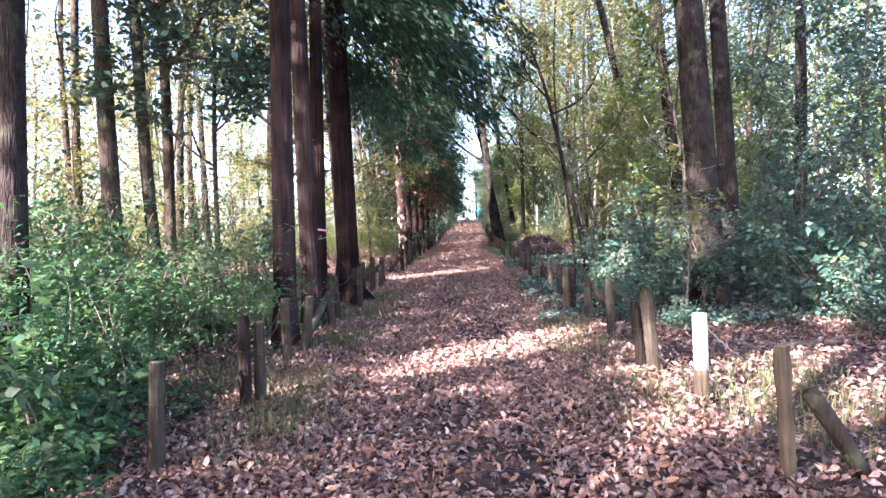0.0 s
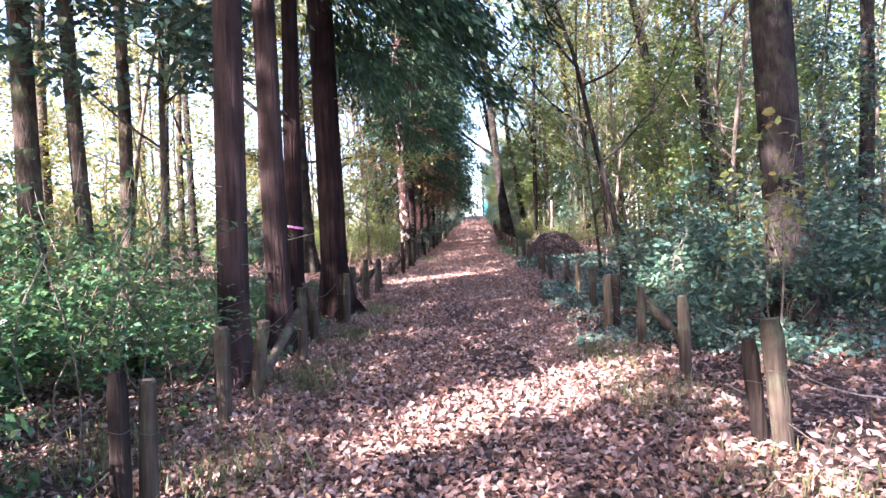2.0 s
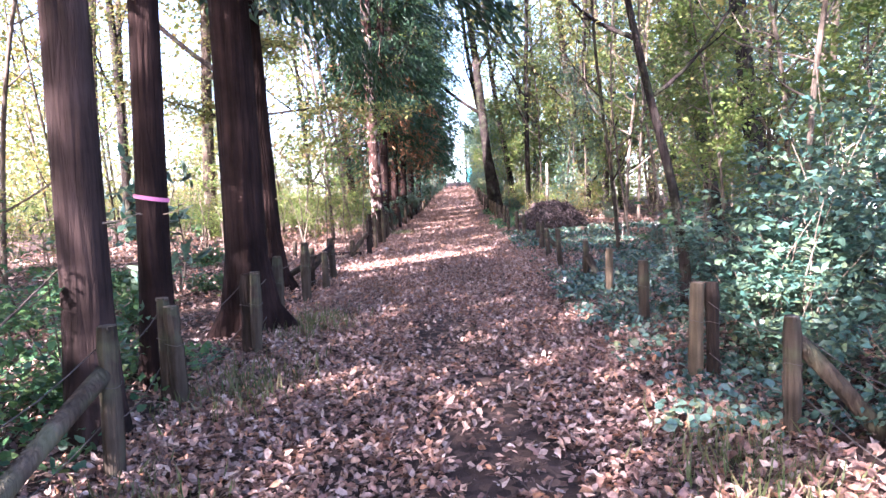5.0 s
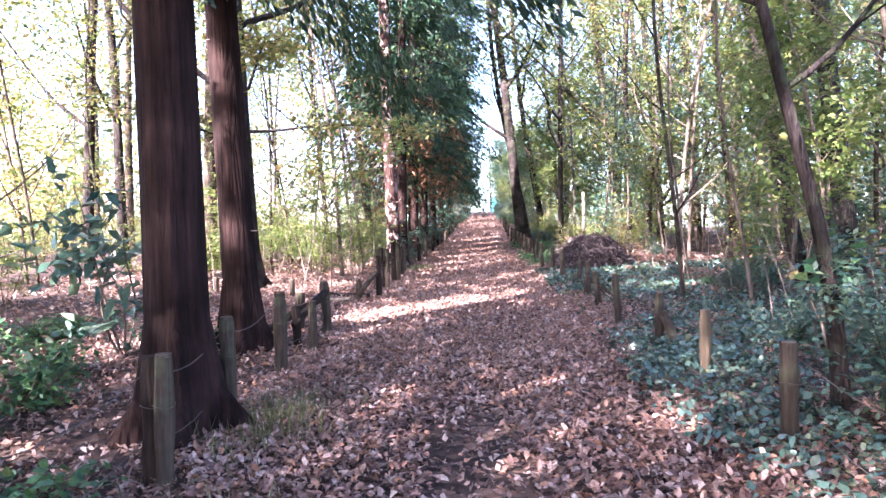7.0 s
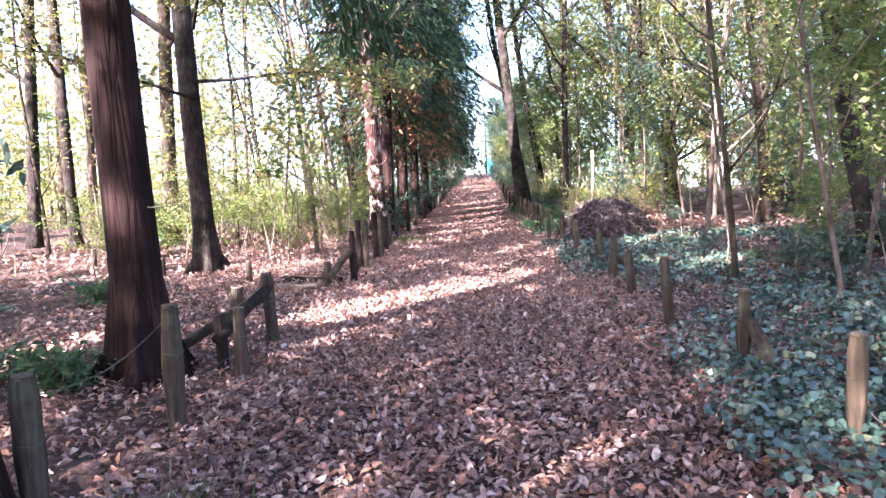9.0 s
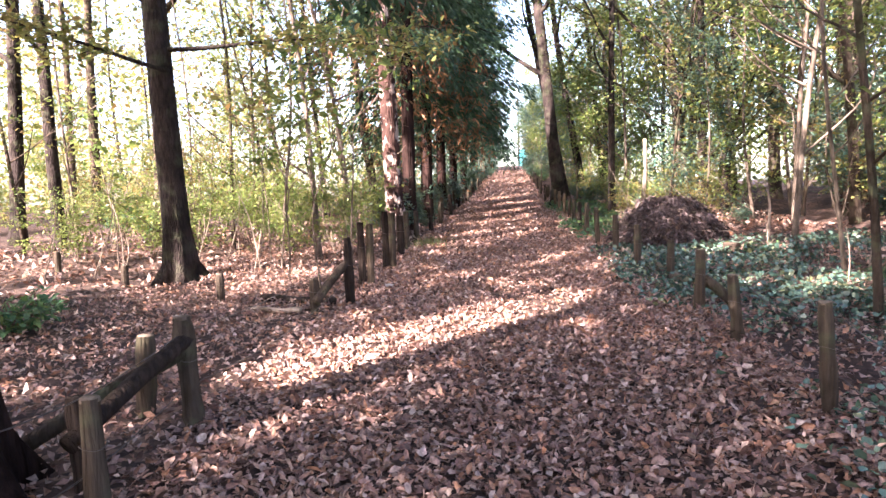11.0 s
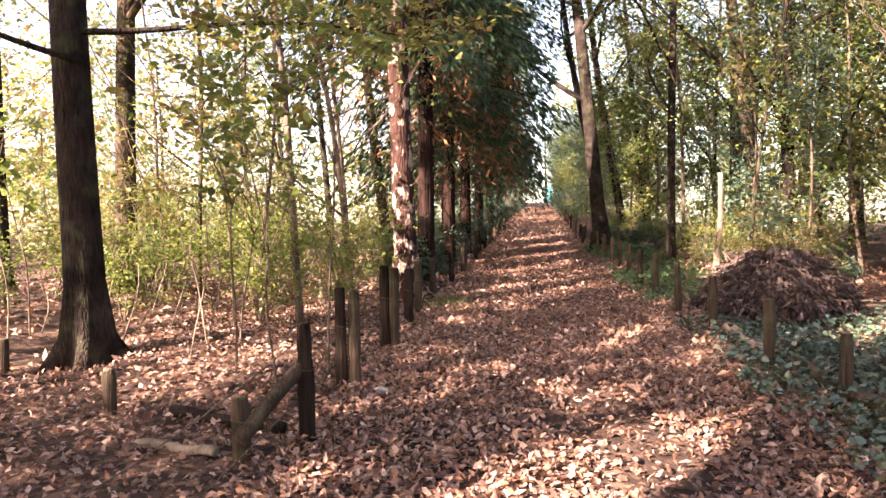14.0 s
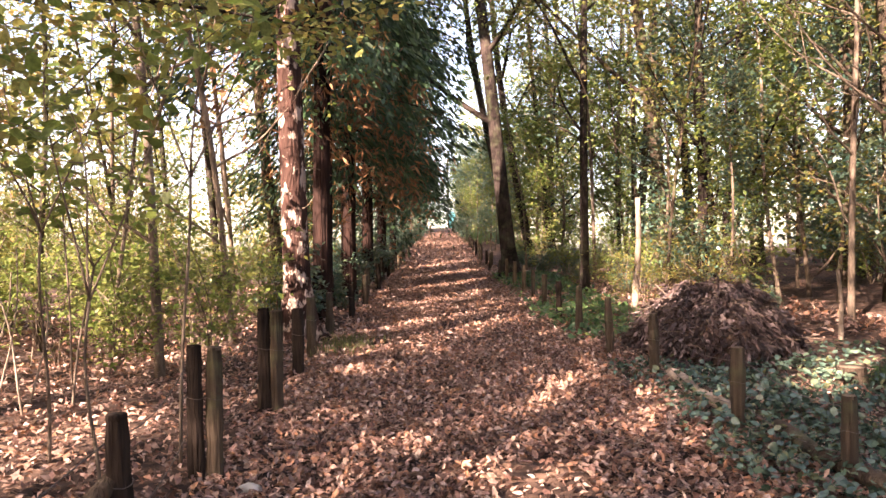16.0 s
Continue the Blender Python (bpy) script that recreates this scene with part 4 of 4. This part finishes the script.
sapling(-2.42, 21.75, 3.4, 0.55, LIME, 260, "thin dark forked sapling beside a pair of posts", 1)
sapling(-2.75, 21.4, 2.8, 0.4, LIME, 160, "thin bent sapling beside a pair of posts", 2)
sapling(-3.35, 21.9, 3.0, 0.5, YELLOW, 240, "thin sapling in fallen leaves", 3)
sapling(-4.4, 24.2, 3.4, 0.5, YELLOW, 260, "thin sapling in fallen leaves", 4)
sapling(-6.9, 23.8, 2.6, 0.5, LIME, 240, "thin sapling in fallen leaves", 5)
sapling(-3.9, 23.2, 2.4, 0.5, LIME, 220, "thin sapling in fallen leaves", 6)
sapling(2.75, 8.9, 2.1, 0.5, YELLOW, 70, "thin sapling with pale yellow leaves before the oak", 7)
sapling(3.2, 10.0, 1.6, 0.4, YELLOW, 80, "thin sapling with pale yellow leaves before the oak", 8)
sapling(2.6, 14.3, 1.5, 0.5, YELLOW, 20, "thin bare sapling with a few orange leaves", 9)
sapling(2.3, 13.4, 1.2, 0.5, GREEN, 30, "thin sapling by the ivy", 10)


# ---- fence posts ----
def post(x, y, h, wood, label, r0=0.055, lean=(0, 0), seed=0, brace=None, top=CUTWOOD):
    e = thing("fence_post", x, y, label, "post", "fence posts")
    t = np.linspace(0, 1, 9)
    P = np.stack([lean[0] * t, lean[1] * t, -0.12 + (h + 0.12) * t], -1)
    R = np.full(9, r0) * (1 + 0.05 * np.sin(t * 7 + seed))
    R[-1] *= 0.86
    R = R * (1 + 0.07 * np.random.default_rng(seed + 900).normal(size=9))
    part("shaft", mesh("shaft", *tube(P, R, 14, 0.10, 0, seed, False), wood, True), e)
    c = P[-1] + np.array([0, 0, 0.004])
    part("top", mesh("top", *tube([c - [0, 0, 0.02], c], [r0 * 0.84, r0 * 0.8], 12, 0.06, 0, seed), top), e)
    z = h * 0.62
    q = np.array([lean[0] * 0.62, lean[1] * 0.62, z])
    a = np.linspace(0, 6.28, 15)
    ring = np.stack([q[0] + (r0 + 0.006) * np.cos(a), q[1] + (r0 + 0.006) * np.sin(a), q[2] + 0.008 * np.sin(2 * a)], -1)
    part("wire_loop", mesh("wire_loop", *tube(ring, np.full(15, 0.0025), 5), WIRE, True), e)
    if brace:
        A, B = np.array(brace[:3]), np.array(brace[3:6])
        u = np.linspace(0, 1, 8)[:, None]
        Q = A + (B - A) * u + np.array([0, 0, 0.015]) * np.sin(u * 3.1)
        part("brace", mesh("brace", *tube(Q, np.full(8, 0.047), 10, 0.09, 0, seed + 3), POSTGREY if wood is POSTTANLIT else wood, True), e, "slanting log brace")
    return e


GREYP, DARKP, TANP = "weathered grey-brown round wooden fence post", "dark rotten wooden fence post", "tan wooden fence post, sunlight partly put into its colour"
LEFT = [(-2.03, 4.18, 0.69, 0), (-1.93, 5.62, 0.77, 1), (-1.84, 5.72, 0.70, 0), (-2.04, 7.3, 0.72, 0), (-2.03, 7.92, 0.67, 0), (-1.97, 9.33, 0.80, 0), (-2.22, 10.6, 0.74, 0), (-2.12, 10.56, 0.69, 0),
        (-2.08, 11.95, 0.72, 1), (-2.0, 11.9, 0.74, 0), (-2.14, 13.25, 0.74, 0), (-2.16, 14.6, 0.77, 0), (-2.10, 15.6, 0.55, 0), (-2.36, 15.9, 0.45, 1), (-2.19, 16.7, 0.66, 0), (-2.62, 16.9, 0.5, 0),
        (-2.38, 19.9, 0.37, 0), (-2.08, 20.2, 0.75, 1), (-2.22, 21.5, 0.82, 1), (-2.12, 21.52, 0.80, 0), (-2.18, 23.0, 0.86, 1), (-2.09, 23.02, 0.84, 0), (-2.19, 24.4, 0.7, 1), (-2.25, 25.5, 0.7, 0)]
BRACES = {4: (0.0, 0.25, 0.15, 0.05, 1.4, 0.62), 13: (0, -0.1, 0.25, 0.15, 0.8, 0.56), 14: (-0.75, -0.55, 0.04, -0.03, -0.03, 0.46), 16: (0.02, -0.1, 0.12, 0.28, 0.3, 0.5)}
for k, (x, y, h, w) in enumerate(LEFT):
    post(x, y, h, POSTDARK if w else POSTGREY, DARKP if w else GREYP, 0.048 + 0.012 * rng.random(), ((0.11, 0.02) if k == 4 else tuple(rng.normal(size=2) * 0.02)), k, BRACES.get(k), POSTDARK if w else CUTWOOD)
# Wood 2: yellowish posts; on the last three the pale colour stands for sunlight.
RIGHT = [(1.66, 3.72, 0.76, 2), (1.75, 5.37, 0.70, 3), (1.58, 6.50, 0.66, 1), (1.66, 6.38, 0.80, 0), (1.62, 8.15, 0.73, 0), (1.60, 9.6, 0.66, 0), (1.44, 10.66, 0.70, 2), (1.54, 10.58, 0.70, 1), (1.57, 12.45, 0.64, 0), (1.59, 14.07, 0.60, 2),
         (1.58, 15.5, 0.58, 0), (1.43, 16.8, 0.66, 0), (1.46, 18.4, 0.55, 0), (1.45, 19.54, 0.61, 0), (1.55, 21.15, 0.52, 0), (1.34, 22.1, 0.63, 0), (1.33, 23.85, 0.64, 0), (1.20, 25.0, 0.69, 0), (1.18, 26.6, 0.69, 0), (1.20, 28.2, 0.62, 1), (1.22, 29.8, 0.62, 0),
         (1.25, 31.4, 0.6, 0), (1.22, 32.7, 0.63, 2), (1.17, 34.1, 0.65, 2), (1.17, 35.7, 0.65, 2)]
RBRACES = {0: (0.12, 0.0, 0.5, 0.45, 0.12, 0.02), 5: (0.05, 0.05, 0.52, 0.42, -0.1, 0.03), 10: (0.03, -0.05, 0.36, 0.13, -0.25, 0.02), 13: (0.05, 0, 0.34, 0.38, 0.0, 0.02)}
for k, (x, y, h, w) in enumerate(RIGHT):
    if w == 3:
        e = post(x, y, h, POSTTANLIT, "wooden fence post with a white upper part", 0.052, (0.0, 0), k, None, WHITEPOST)
        # white from 0.27 m up to the top
        part("white_band", mesh("white_band", *tube([(0, 0, 0.27), (0, 0, 0.4), (0, 0, 0.55), (0, 0, h + 0.006)], [0.056, 0.0565, 0.0565, 0.052], 16, 0.02, 0, k), WHITEPOST, True), e, "white upper band")
    else:
        post(x, y, h, (POSTGREY, POSTDARK, POSTTANLIT)[w], (GREYP, DARKP, TANP)[w], 0.058 if k == 3 else 0.042 + 0.010 * rng.random(), (-0.06, 0.02) if k in (2, 3) else tuple(rng.normal(size=2) * 0.025), 50 + k, RBRACES.get(k), POSTDARK if w == 1 else CUTWOOD)
for sx, ys in ((-2.25, np.arange(27.2, 70, 1.7)), (1.2, np.arange(37.4, 70, 1.7))):
    for k, y in enumerate(ys):
        post(sx + 0.08 * rng.normal(), float(y), 0.55 + 0.2 * rng.random(), POSTDARK if k % 3 == 1 else POSTGREY, DARKP if k % 3 == 1 else GREYP, 0.055, tuple(rng.normal(size=2) * 0.04), 100 + k)
for x, y, h in [(-3.78, 20.7, 0.34), (-5.72, 21.95, 0.31), (-7.88, 23.6, 0.33), (-5.2, 12.6, 0.35)]:
    post(x, y, h, POSTGREY, "short weathered wooden stake in fallen leaves", 0.05, (0, 0), int(h * 100))


def wire(side, rows, at, label):
    """One strand of old wire from post to post, sagging between them."""
    pts = []
    for (x0, y0, h0, a), (x1, y1, h1, b) in zip(rows[:-1], rows[1:]):
        for u in np.linspace(0, 1, 7)[:-1]:
            sag = 0.10 * math.sin(math.pi * u) * min(1, (y1 - y0) / 1.5)
            pts.append((x0 + (x1 - x0) * u + side * 0.055, y0 + (y1 - y0) * u, gzf(x0, y0) + (gzf(x1, y1) - gzf(x0, y0)) * u + at * (h0 + (h1 - h0) * u) - sag))
    pts = [p for k, p in enumerate(pts) if k == 0 or p[1] > pts[k - 1][1] + 0.01]
    ob = new("fence_wire", mesh("fence_wire", *tube(pts, np.full(len(pts), 0.0035), 5), WIRE, True))
    tagged(ob, label, "wire", "fence wires")


LW = [p for p in LEFT if p[2] > 0.6]
RW = [p for p in RIGHT]
for at in (0.35, 0.85):
    wire(-1, LW, at, "thin rusty sagging wire strung between posts")
    wire(1, RW, at, "thin rusty sagging wire strung between posts")


# ---- logs, stump, leaf pile ----
def log(x0, y0, x1, y1, r0, wood, label, seed, lift=0.5):
    e = thing("log", (x0 + x1) / 2, (y0 + y1) / 2, label, "log")
    u = np.linspace(0, 1, 14)
    X, Y = x0 + (x1 - x0) * u, y0 + (y1 - y0) * u
    P = np.stack([X + 0.03 * np.sin(u * 6 + seed), Y, gz(X, Y) + r0 * lift + 0.01 * np.sin(u * 9)], -1) - np.array(e.location)
    part("bole", mesh("bole", *tube(P, np.full(14, r0), 12, 0.07, 0, seed), wood, True), e)


log(1.42, 23.75, 1.45, 22.35, 0.052, PALEWOOD, "weathered grey log edging the ivy", 1, 1.9)
log(1.55, 22.0, 1.60, 20.7, 0.052, POSTGREY, "weathered grey log edging the ivy", 2, 1.9)
log(-3.1, 20.0, -2.5, 19.85, 0.03, PALEWOOD, "thin pale stick lying in fallen leaves", 5, 1.2)
log(-3.25, 20.65, -2.3, 20.3, 0.045, POSTDARK, "rotten dark log lying in fallen leaves", 3, 0.8)
log(3.2, 7.3, 4.6, 7.9, 0.03, PALEWOOD, "thin pale fallen branch", 4, 1.0)


def stump():
    e = thing("stump", 2.95, 23.4, "low cut tree stump in ivy and fallen leaves", "stump")
    part("bole", mesh("bole", *tube([(0, 0, -0.1), (0, 0, 0.02), (0, 0, 0.1), (0, 0, 0.2)], [0.17, 0.15, 0.125, 0.12], 16, 0.1, 0, 4, False), GREYBARK, True), e)
    part("cut_face", mesh("cut_face", *tube([(0, 0, 0.18), (0, 0, 0.2)], [0.115, 0.115], 16, 0.1, 0, 4), CUTWOOD), e)


stump()


def leaf_pile():
    e = thing("leaf_pile", 2.38, 25.05, "heap of withered brown and mauve leaves and twigs", "leaf pile")
    n = 24
    a, q = np.meshgrid(np.linspace(0, 2 * math.pi, 48, endpoint=False), np.linspace(0.02, 1, n))

    def dome(a, q):
        rr = 1 + 0.10 * np.sin(3 * a + 1) + 0.06 * np.sin(7 * a)
        return np.stack([0.94 * q * rr * np.cos(a), 0.94 * q * rr * np.sin(a), 0.74 * (1 - q ** 3.0) * (1 + 0.12 * np.sin(5 * a + 6 * q)) - 0.05], -1)

    V = dome(a, q).reshape(-1, 3)
    i, j = np.arange(n - 1)[:, None] * 48, np.arange(48)[None]
    F = np.stack([i + j, i + 48 + j, i + 48 + (j + 1) % 48, i + (j + 1) % 48], -1).reshape(-1, 4)
    part("core", mesh("core", V, F, SOIL, True), e)
    r = np.random.default_rng(8)
    m = 13000
    A, Q = 6.283 * r.random(m), np.sqrt(r.random(m))
    P = dome(A, Q) + r.normal(size=(m, 3)) * 0.05
    out = np.stack([np.cos(A), np.sin(A), -0.9 * np.ones(m)], -1)
    V, F = leaves(P, 0.105, 0.26, 0.15, 0.25, 0.25, out * 0.3, True, r)
    tagged(part("withered_foliage", mesh("withered_foliage", V, F, PILELEAF), e, "withered brown and mauve leaves"), kind="stuff")
    tw = []
    for k in range(170):
        b = dome(6.283 * r.random(), math.sqrt(r.random()))
        d = unit(r.normal(size=3) * np.array([1, 1, 0.4]))
        tw.append(tube(b + d * np.linspace(-0.3, 0.3, 5)[:, None] + np.array([0, 0, 0.03]), np.linspace(0.006, 0.003, 5), 4))
    tagged(part("brushwood", mesh("brushwood", *joined(tw), TWIG, True), e), kind="stuff")


leaf_pile()


def pale_stone():
    e = thing("stone", -1.84, 21.25, "small pale stone among fallen leaves", "stone")
    part("body", mesh("body", *tube([(-0.07, 0, 0.02), (-0.05, 0, 0.03), (0, 0.01, 0.04), (0.05, 0, 0.03), (0.07, 0, 0.02)], [0.010, 0.022, 0.030, 0.024, 0.010], 10, 0.15, 0, 6), PALEWALL, True), e)


pale_stone()


# ---- far woods: nobody could count these leaves ----
def far_woods():
    for x0, x1, y0, y1, n, size, leaf, label in [(-48, -7, 48, 80, 26000, 0.34, YELLOW, "far autumn woods in yellow-green leaf"), (-50, -20, 22, 48, 14000, 0.30, YELLOW, "far autumn woods in yellow-green leaf"), (6, 46, 46, 82, 36000, 0.32, LIME, "far woods in pale green leaf"),
                                                 (-30, -10, 34, 48, 8000, 0.26, YELLOW, "far autumn woods in yellow-green leaf"), (9, 24, 38, 50, 9000, 0.28, CANOPY, "far woods in pale green leaf"), (14, 46, 22, 46, 28000, 0.28, LIME, "far woods in pale green leaf"), (-9, -2.3, 56, 98, 9000, 0.26, BLUEGREEN, "far woods closing the path's end"), (1.9, 9, 54, 98, 11000, 0.26, LIME, "far woods closing the path's end")]:
        m = 110
        cx, cy, cz = x0 + (x1 - x0) * rng.random(m), y0 + (y1 - y0) * rng.random(m), 0.4 + 14.5 * rng.random(m) ** 1.3
        k = rng.integers(0, m, n)
        P = np.stack([cx[k], cy[k], cz[k]], -1) + rng.normal(size=(n, 3)) * np.array([1.5, 1.5, 0.9])
        P[:, 0] = np.clip(P[:, 0], x0, x1)
        P[:, 2] = np.maximum(P[:, 2], 0.1) + gz(P[:, 0], P[:, 1])
        V, F = leaves(P, size, 0.6, 0.5, 0.2, 0.12)
        tagged(new("far_woods", mesh("far_woods", V, F, leaf)), label, "woods", kind="stuff")


far_woods()


# ---- far end of the path ----
def far_end():
    e = thing("utility_pole", 0.95, 104, "slim dark pole beyond the end of the path", "pole")
    part("shaft", mesh("shaft", *tube([(0, 0, -0.3), (0, 0, 4), (0, 0, 9)], [0.13, 0.12, 0.09], 10), POSTDARK, True), e)
    part("crossarm", mesh("crossarm", *tube([(-0.8, 0, 8.2), (0, 0, 8.2), (0.8, 0, 8.2)], [0.05, 0.05, 0.05], 6), POSTDARK), e)
    e = thing("site_screen", 1.5, 110, "teal sheet screen beyond the end of the path", "screen")
    b = bmesh.new()
    bmesh.ops.create_cube(b, size=1, matrix=Matrix.Translation((0, 0, 1.4)) @ Matrix.Diagonal((0.9, 0.06, 2.7, 1)))
    me = bpy.data.meshes.new("sheet")
    b.to_mesh(me)
    b.free()
    me.materials.append(TEAL)
    part("sheet", me, e)
    for dx in (-0.42, 0.42):
        part("upright", mesh("upright", *tube([(dx, 0.08, -0.2), (dx, 0.08, 1.5), (dx, 0.08, 3.0)], [0.04] * 3, 8), POSTDARK), e)


far_end()


# ---- leaf litter, ivy, grass ----
def litter():
    bands = [(-2.2, 1.7, 1.5, 14, 1500, 0.054), (-2.2, 1.6, 14, 26, 1500, 0.054), (-2.2, 1.6, 26, 42, 620, 0.062), (-5.5, -2.2, 3, 26, 440, 0.062), (1.6, 4.5, 3, 24, 420, 0.062), (-12, -5.5, 8, 32, 45, 0.12), (-7, -2.2, 26, 36, 90, 0.11), (1.6, 6, 26, 36, 80, 0.11), (4.5, 10, 6, 28, 30, 0.13), (-2.2, 1.5, 42, 80, 110, 0.11)]
    for x0, x1, y0, y1, per, size in bands:
        n = int((x1 - x0) * (y1 - y0) * per)
        X, Y = x0 + (x1 - x0) * rng.random(n), y0 + (y1 - y0) * rng.random(n)
        bare = 0.5 + 0.5 * np.sin(X * 1.9 + 2 * np.sin(Y * 0.8)) * np.sin(Y * 1.1 + 0.5)
        worn = (np.abs(X + 0.1 + 0.25 * np.sin(Y * 0.6)) < 0.30) & (np.sin(Y * 1.6) + np.sin(Y * 0.63 + 1) > 0.5)
        for bx, by, br in ((0.05, 10.9, 0.28), (-0.12, 5.2, 0.28), (0.1, 4.1, 0.30), (-0.4, 20.7, 0.22), (0.0, 9.9, 0.3)):
            worn |= (X - bx) ** 2 + ((Y - by) / 1.5) ** 2 < br * br * (0.7 + 0.6 * rng.random(n))
        keep = rng.random(n) < np.where(worn, 0.22, 0.75 + 0.25 * bare)
        X, Y = X[keep], Y[keep]
        P = np.stack([X, Y, gz(X, Y) + 0.012 + (0.03 + 0.04 * (X > 1.1)) * rng.random(len(X))], -1)
        V, F = leaves(P, size * 1.05, 0.48, 0.64, 0.0, 0.2, lobes=size < 0.06)
        tagged(new("leaf_litter", mesh("leaf_litter", V, F, LITTER)), "thick layer of fallen brown and tan oak leaves", "fallen leaves", kind="stuff")


def ivy():
    def bed(x0, x1, y0, y1, n, size, h, mat, name, label, cut):
        X, Y = x0 + (x1 - x0) * rng.random(n), y0 + (y1 - y0) * rng.random(n)
        f = 0.5 * np.sin(X * 1.4 + Y * 0.5) + 0.5 * np.sin(Y * 0.9 - X * 0.7 + 2) + 0.35 * np.sin(X * 3.7 + 1) * np.sin(Y * 3.1)
        k = (f + 0.3 * rng.normal(size=n) > cut) & (X > x0 + 0.16 + 0.14 * np.sin(Y * 1.7) + 0.12 * np.sin(Y * 4.3 + 1) + 0.16 * rng.normal(size=n))
        X, Y, f = X[k], Y[k], f[k]
        P = np.stack([X, Y, gz(X, Y) + 0.045 + h * rng.random(len(X)) * (0.5 + 0.5 * np.clip(f, 0, 1))], -1)
        V, F = leaves(P, size, 0.72, 0.66, 0.1, 0.12, lobes=True)
        tagged(new(name, mesh(name, V, F, mat)), label, "ground cover", kind="stuff")
    bed(0.95, 2.2, 9.5, 24.5, 17000, 0.056, 0.15, IVY, "ivy_bed", "dark glossy ivy creeping over fallen leaves", -0.12)
    bed(2.0, 6.0, 8.5, 25, 28000, 0.064, 0.18, IVY, "ivy_bed", "dark glossy ivy creeping over fallen leaves", -0.12)
    bed(1.05, 3.2, 14.0, 20.5, 7500, 0.056, 0.15, IVY, "ivy_bed", "dark glossy ivy creeping over fallen leaves", -0.35)
    bed(0.85, 2.6, 26, 38, 7000, 0.08, 0.2, GREEN, "ivy_bed", "bright green low plants on the path's edge", -0.4)
    bed(-5.5, -2.2, 4, 12, 6000, 0.07, 0.12, GREEN, "low_plants", "sparse low green plants among fallen leaves", 0.2)


def tufts():
    n = 5500
    S = np.array([(-1.7, 8.5, 0.35), (-1.75, 10.8, 0.4), (-1.6, 6.2, 0.45), (-1.5, 5.0, 0.4), (1.25, 7.6, 0.4), (1.4, 5.5, 0.5), (2.2, 4.8, 0.5), (-1.7, 13, 0.4), (1.2, 9.2, 0.35), (-2.6, 6.6, 0.5), (2.6, 5.8, 0.5), (-1.9, 26, 0.3)])
    k = rng.integers(0, len(S), n)
    X, Y = S[k, 0] + rng.normal(size=n) * S[k, 2] * 0.55, S[k, 1] + rng.normal(size=n) * S[k, 2]
    P = np.stack([X, Y, gz(X, Y)], -1)
    V, F = leaves(P, 0.14, 0.07, 0.2, -0.6, 0.03, np.tile([0, 0, 0.9], (n, 1)))
    tagged(new("grass", mesh("grass", V, F, GRASS)), "sparse yellow-green grass tufts at the path's edge", "grass", kind="stuff")


litter()
ivy()
tufts()
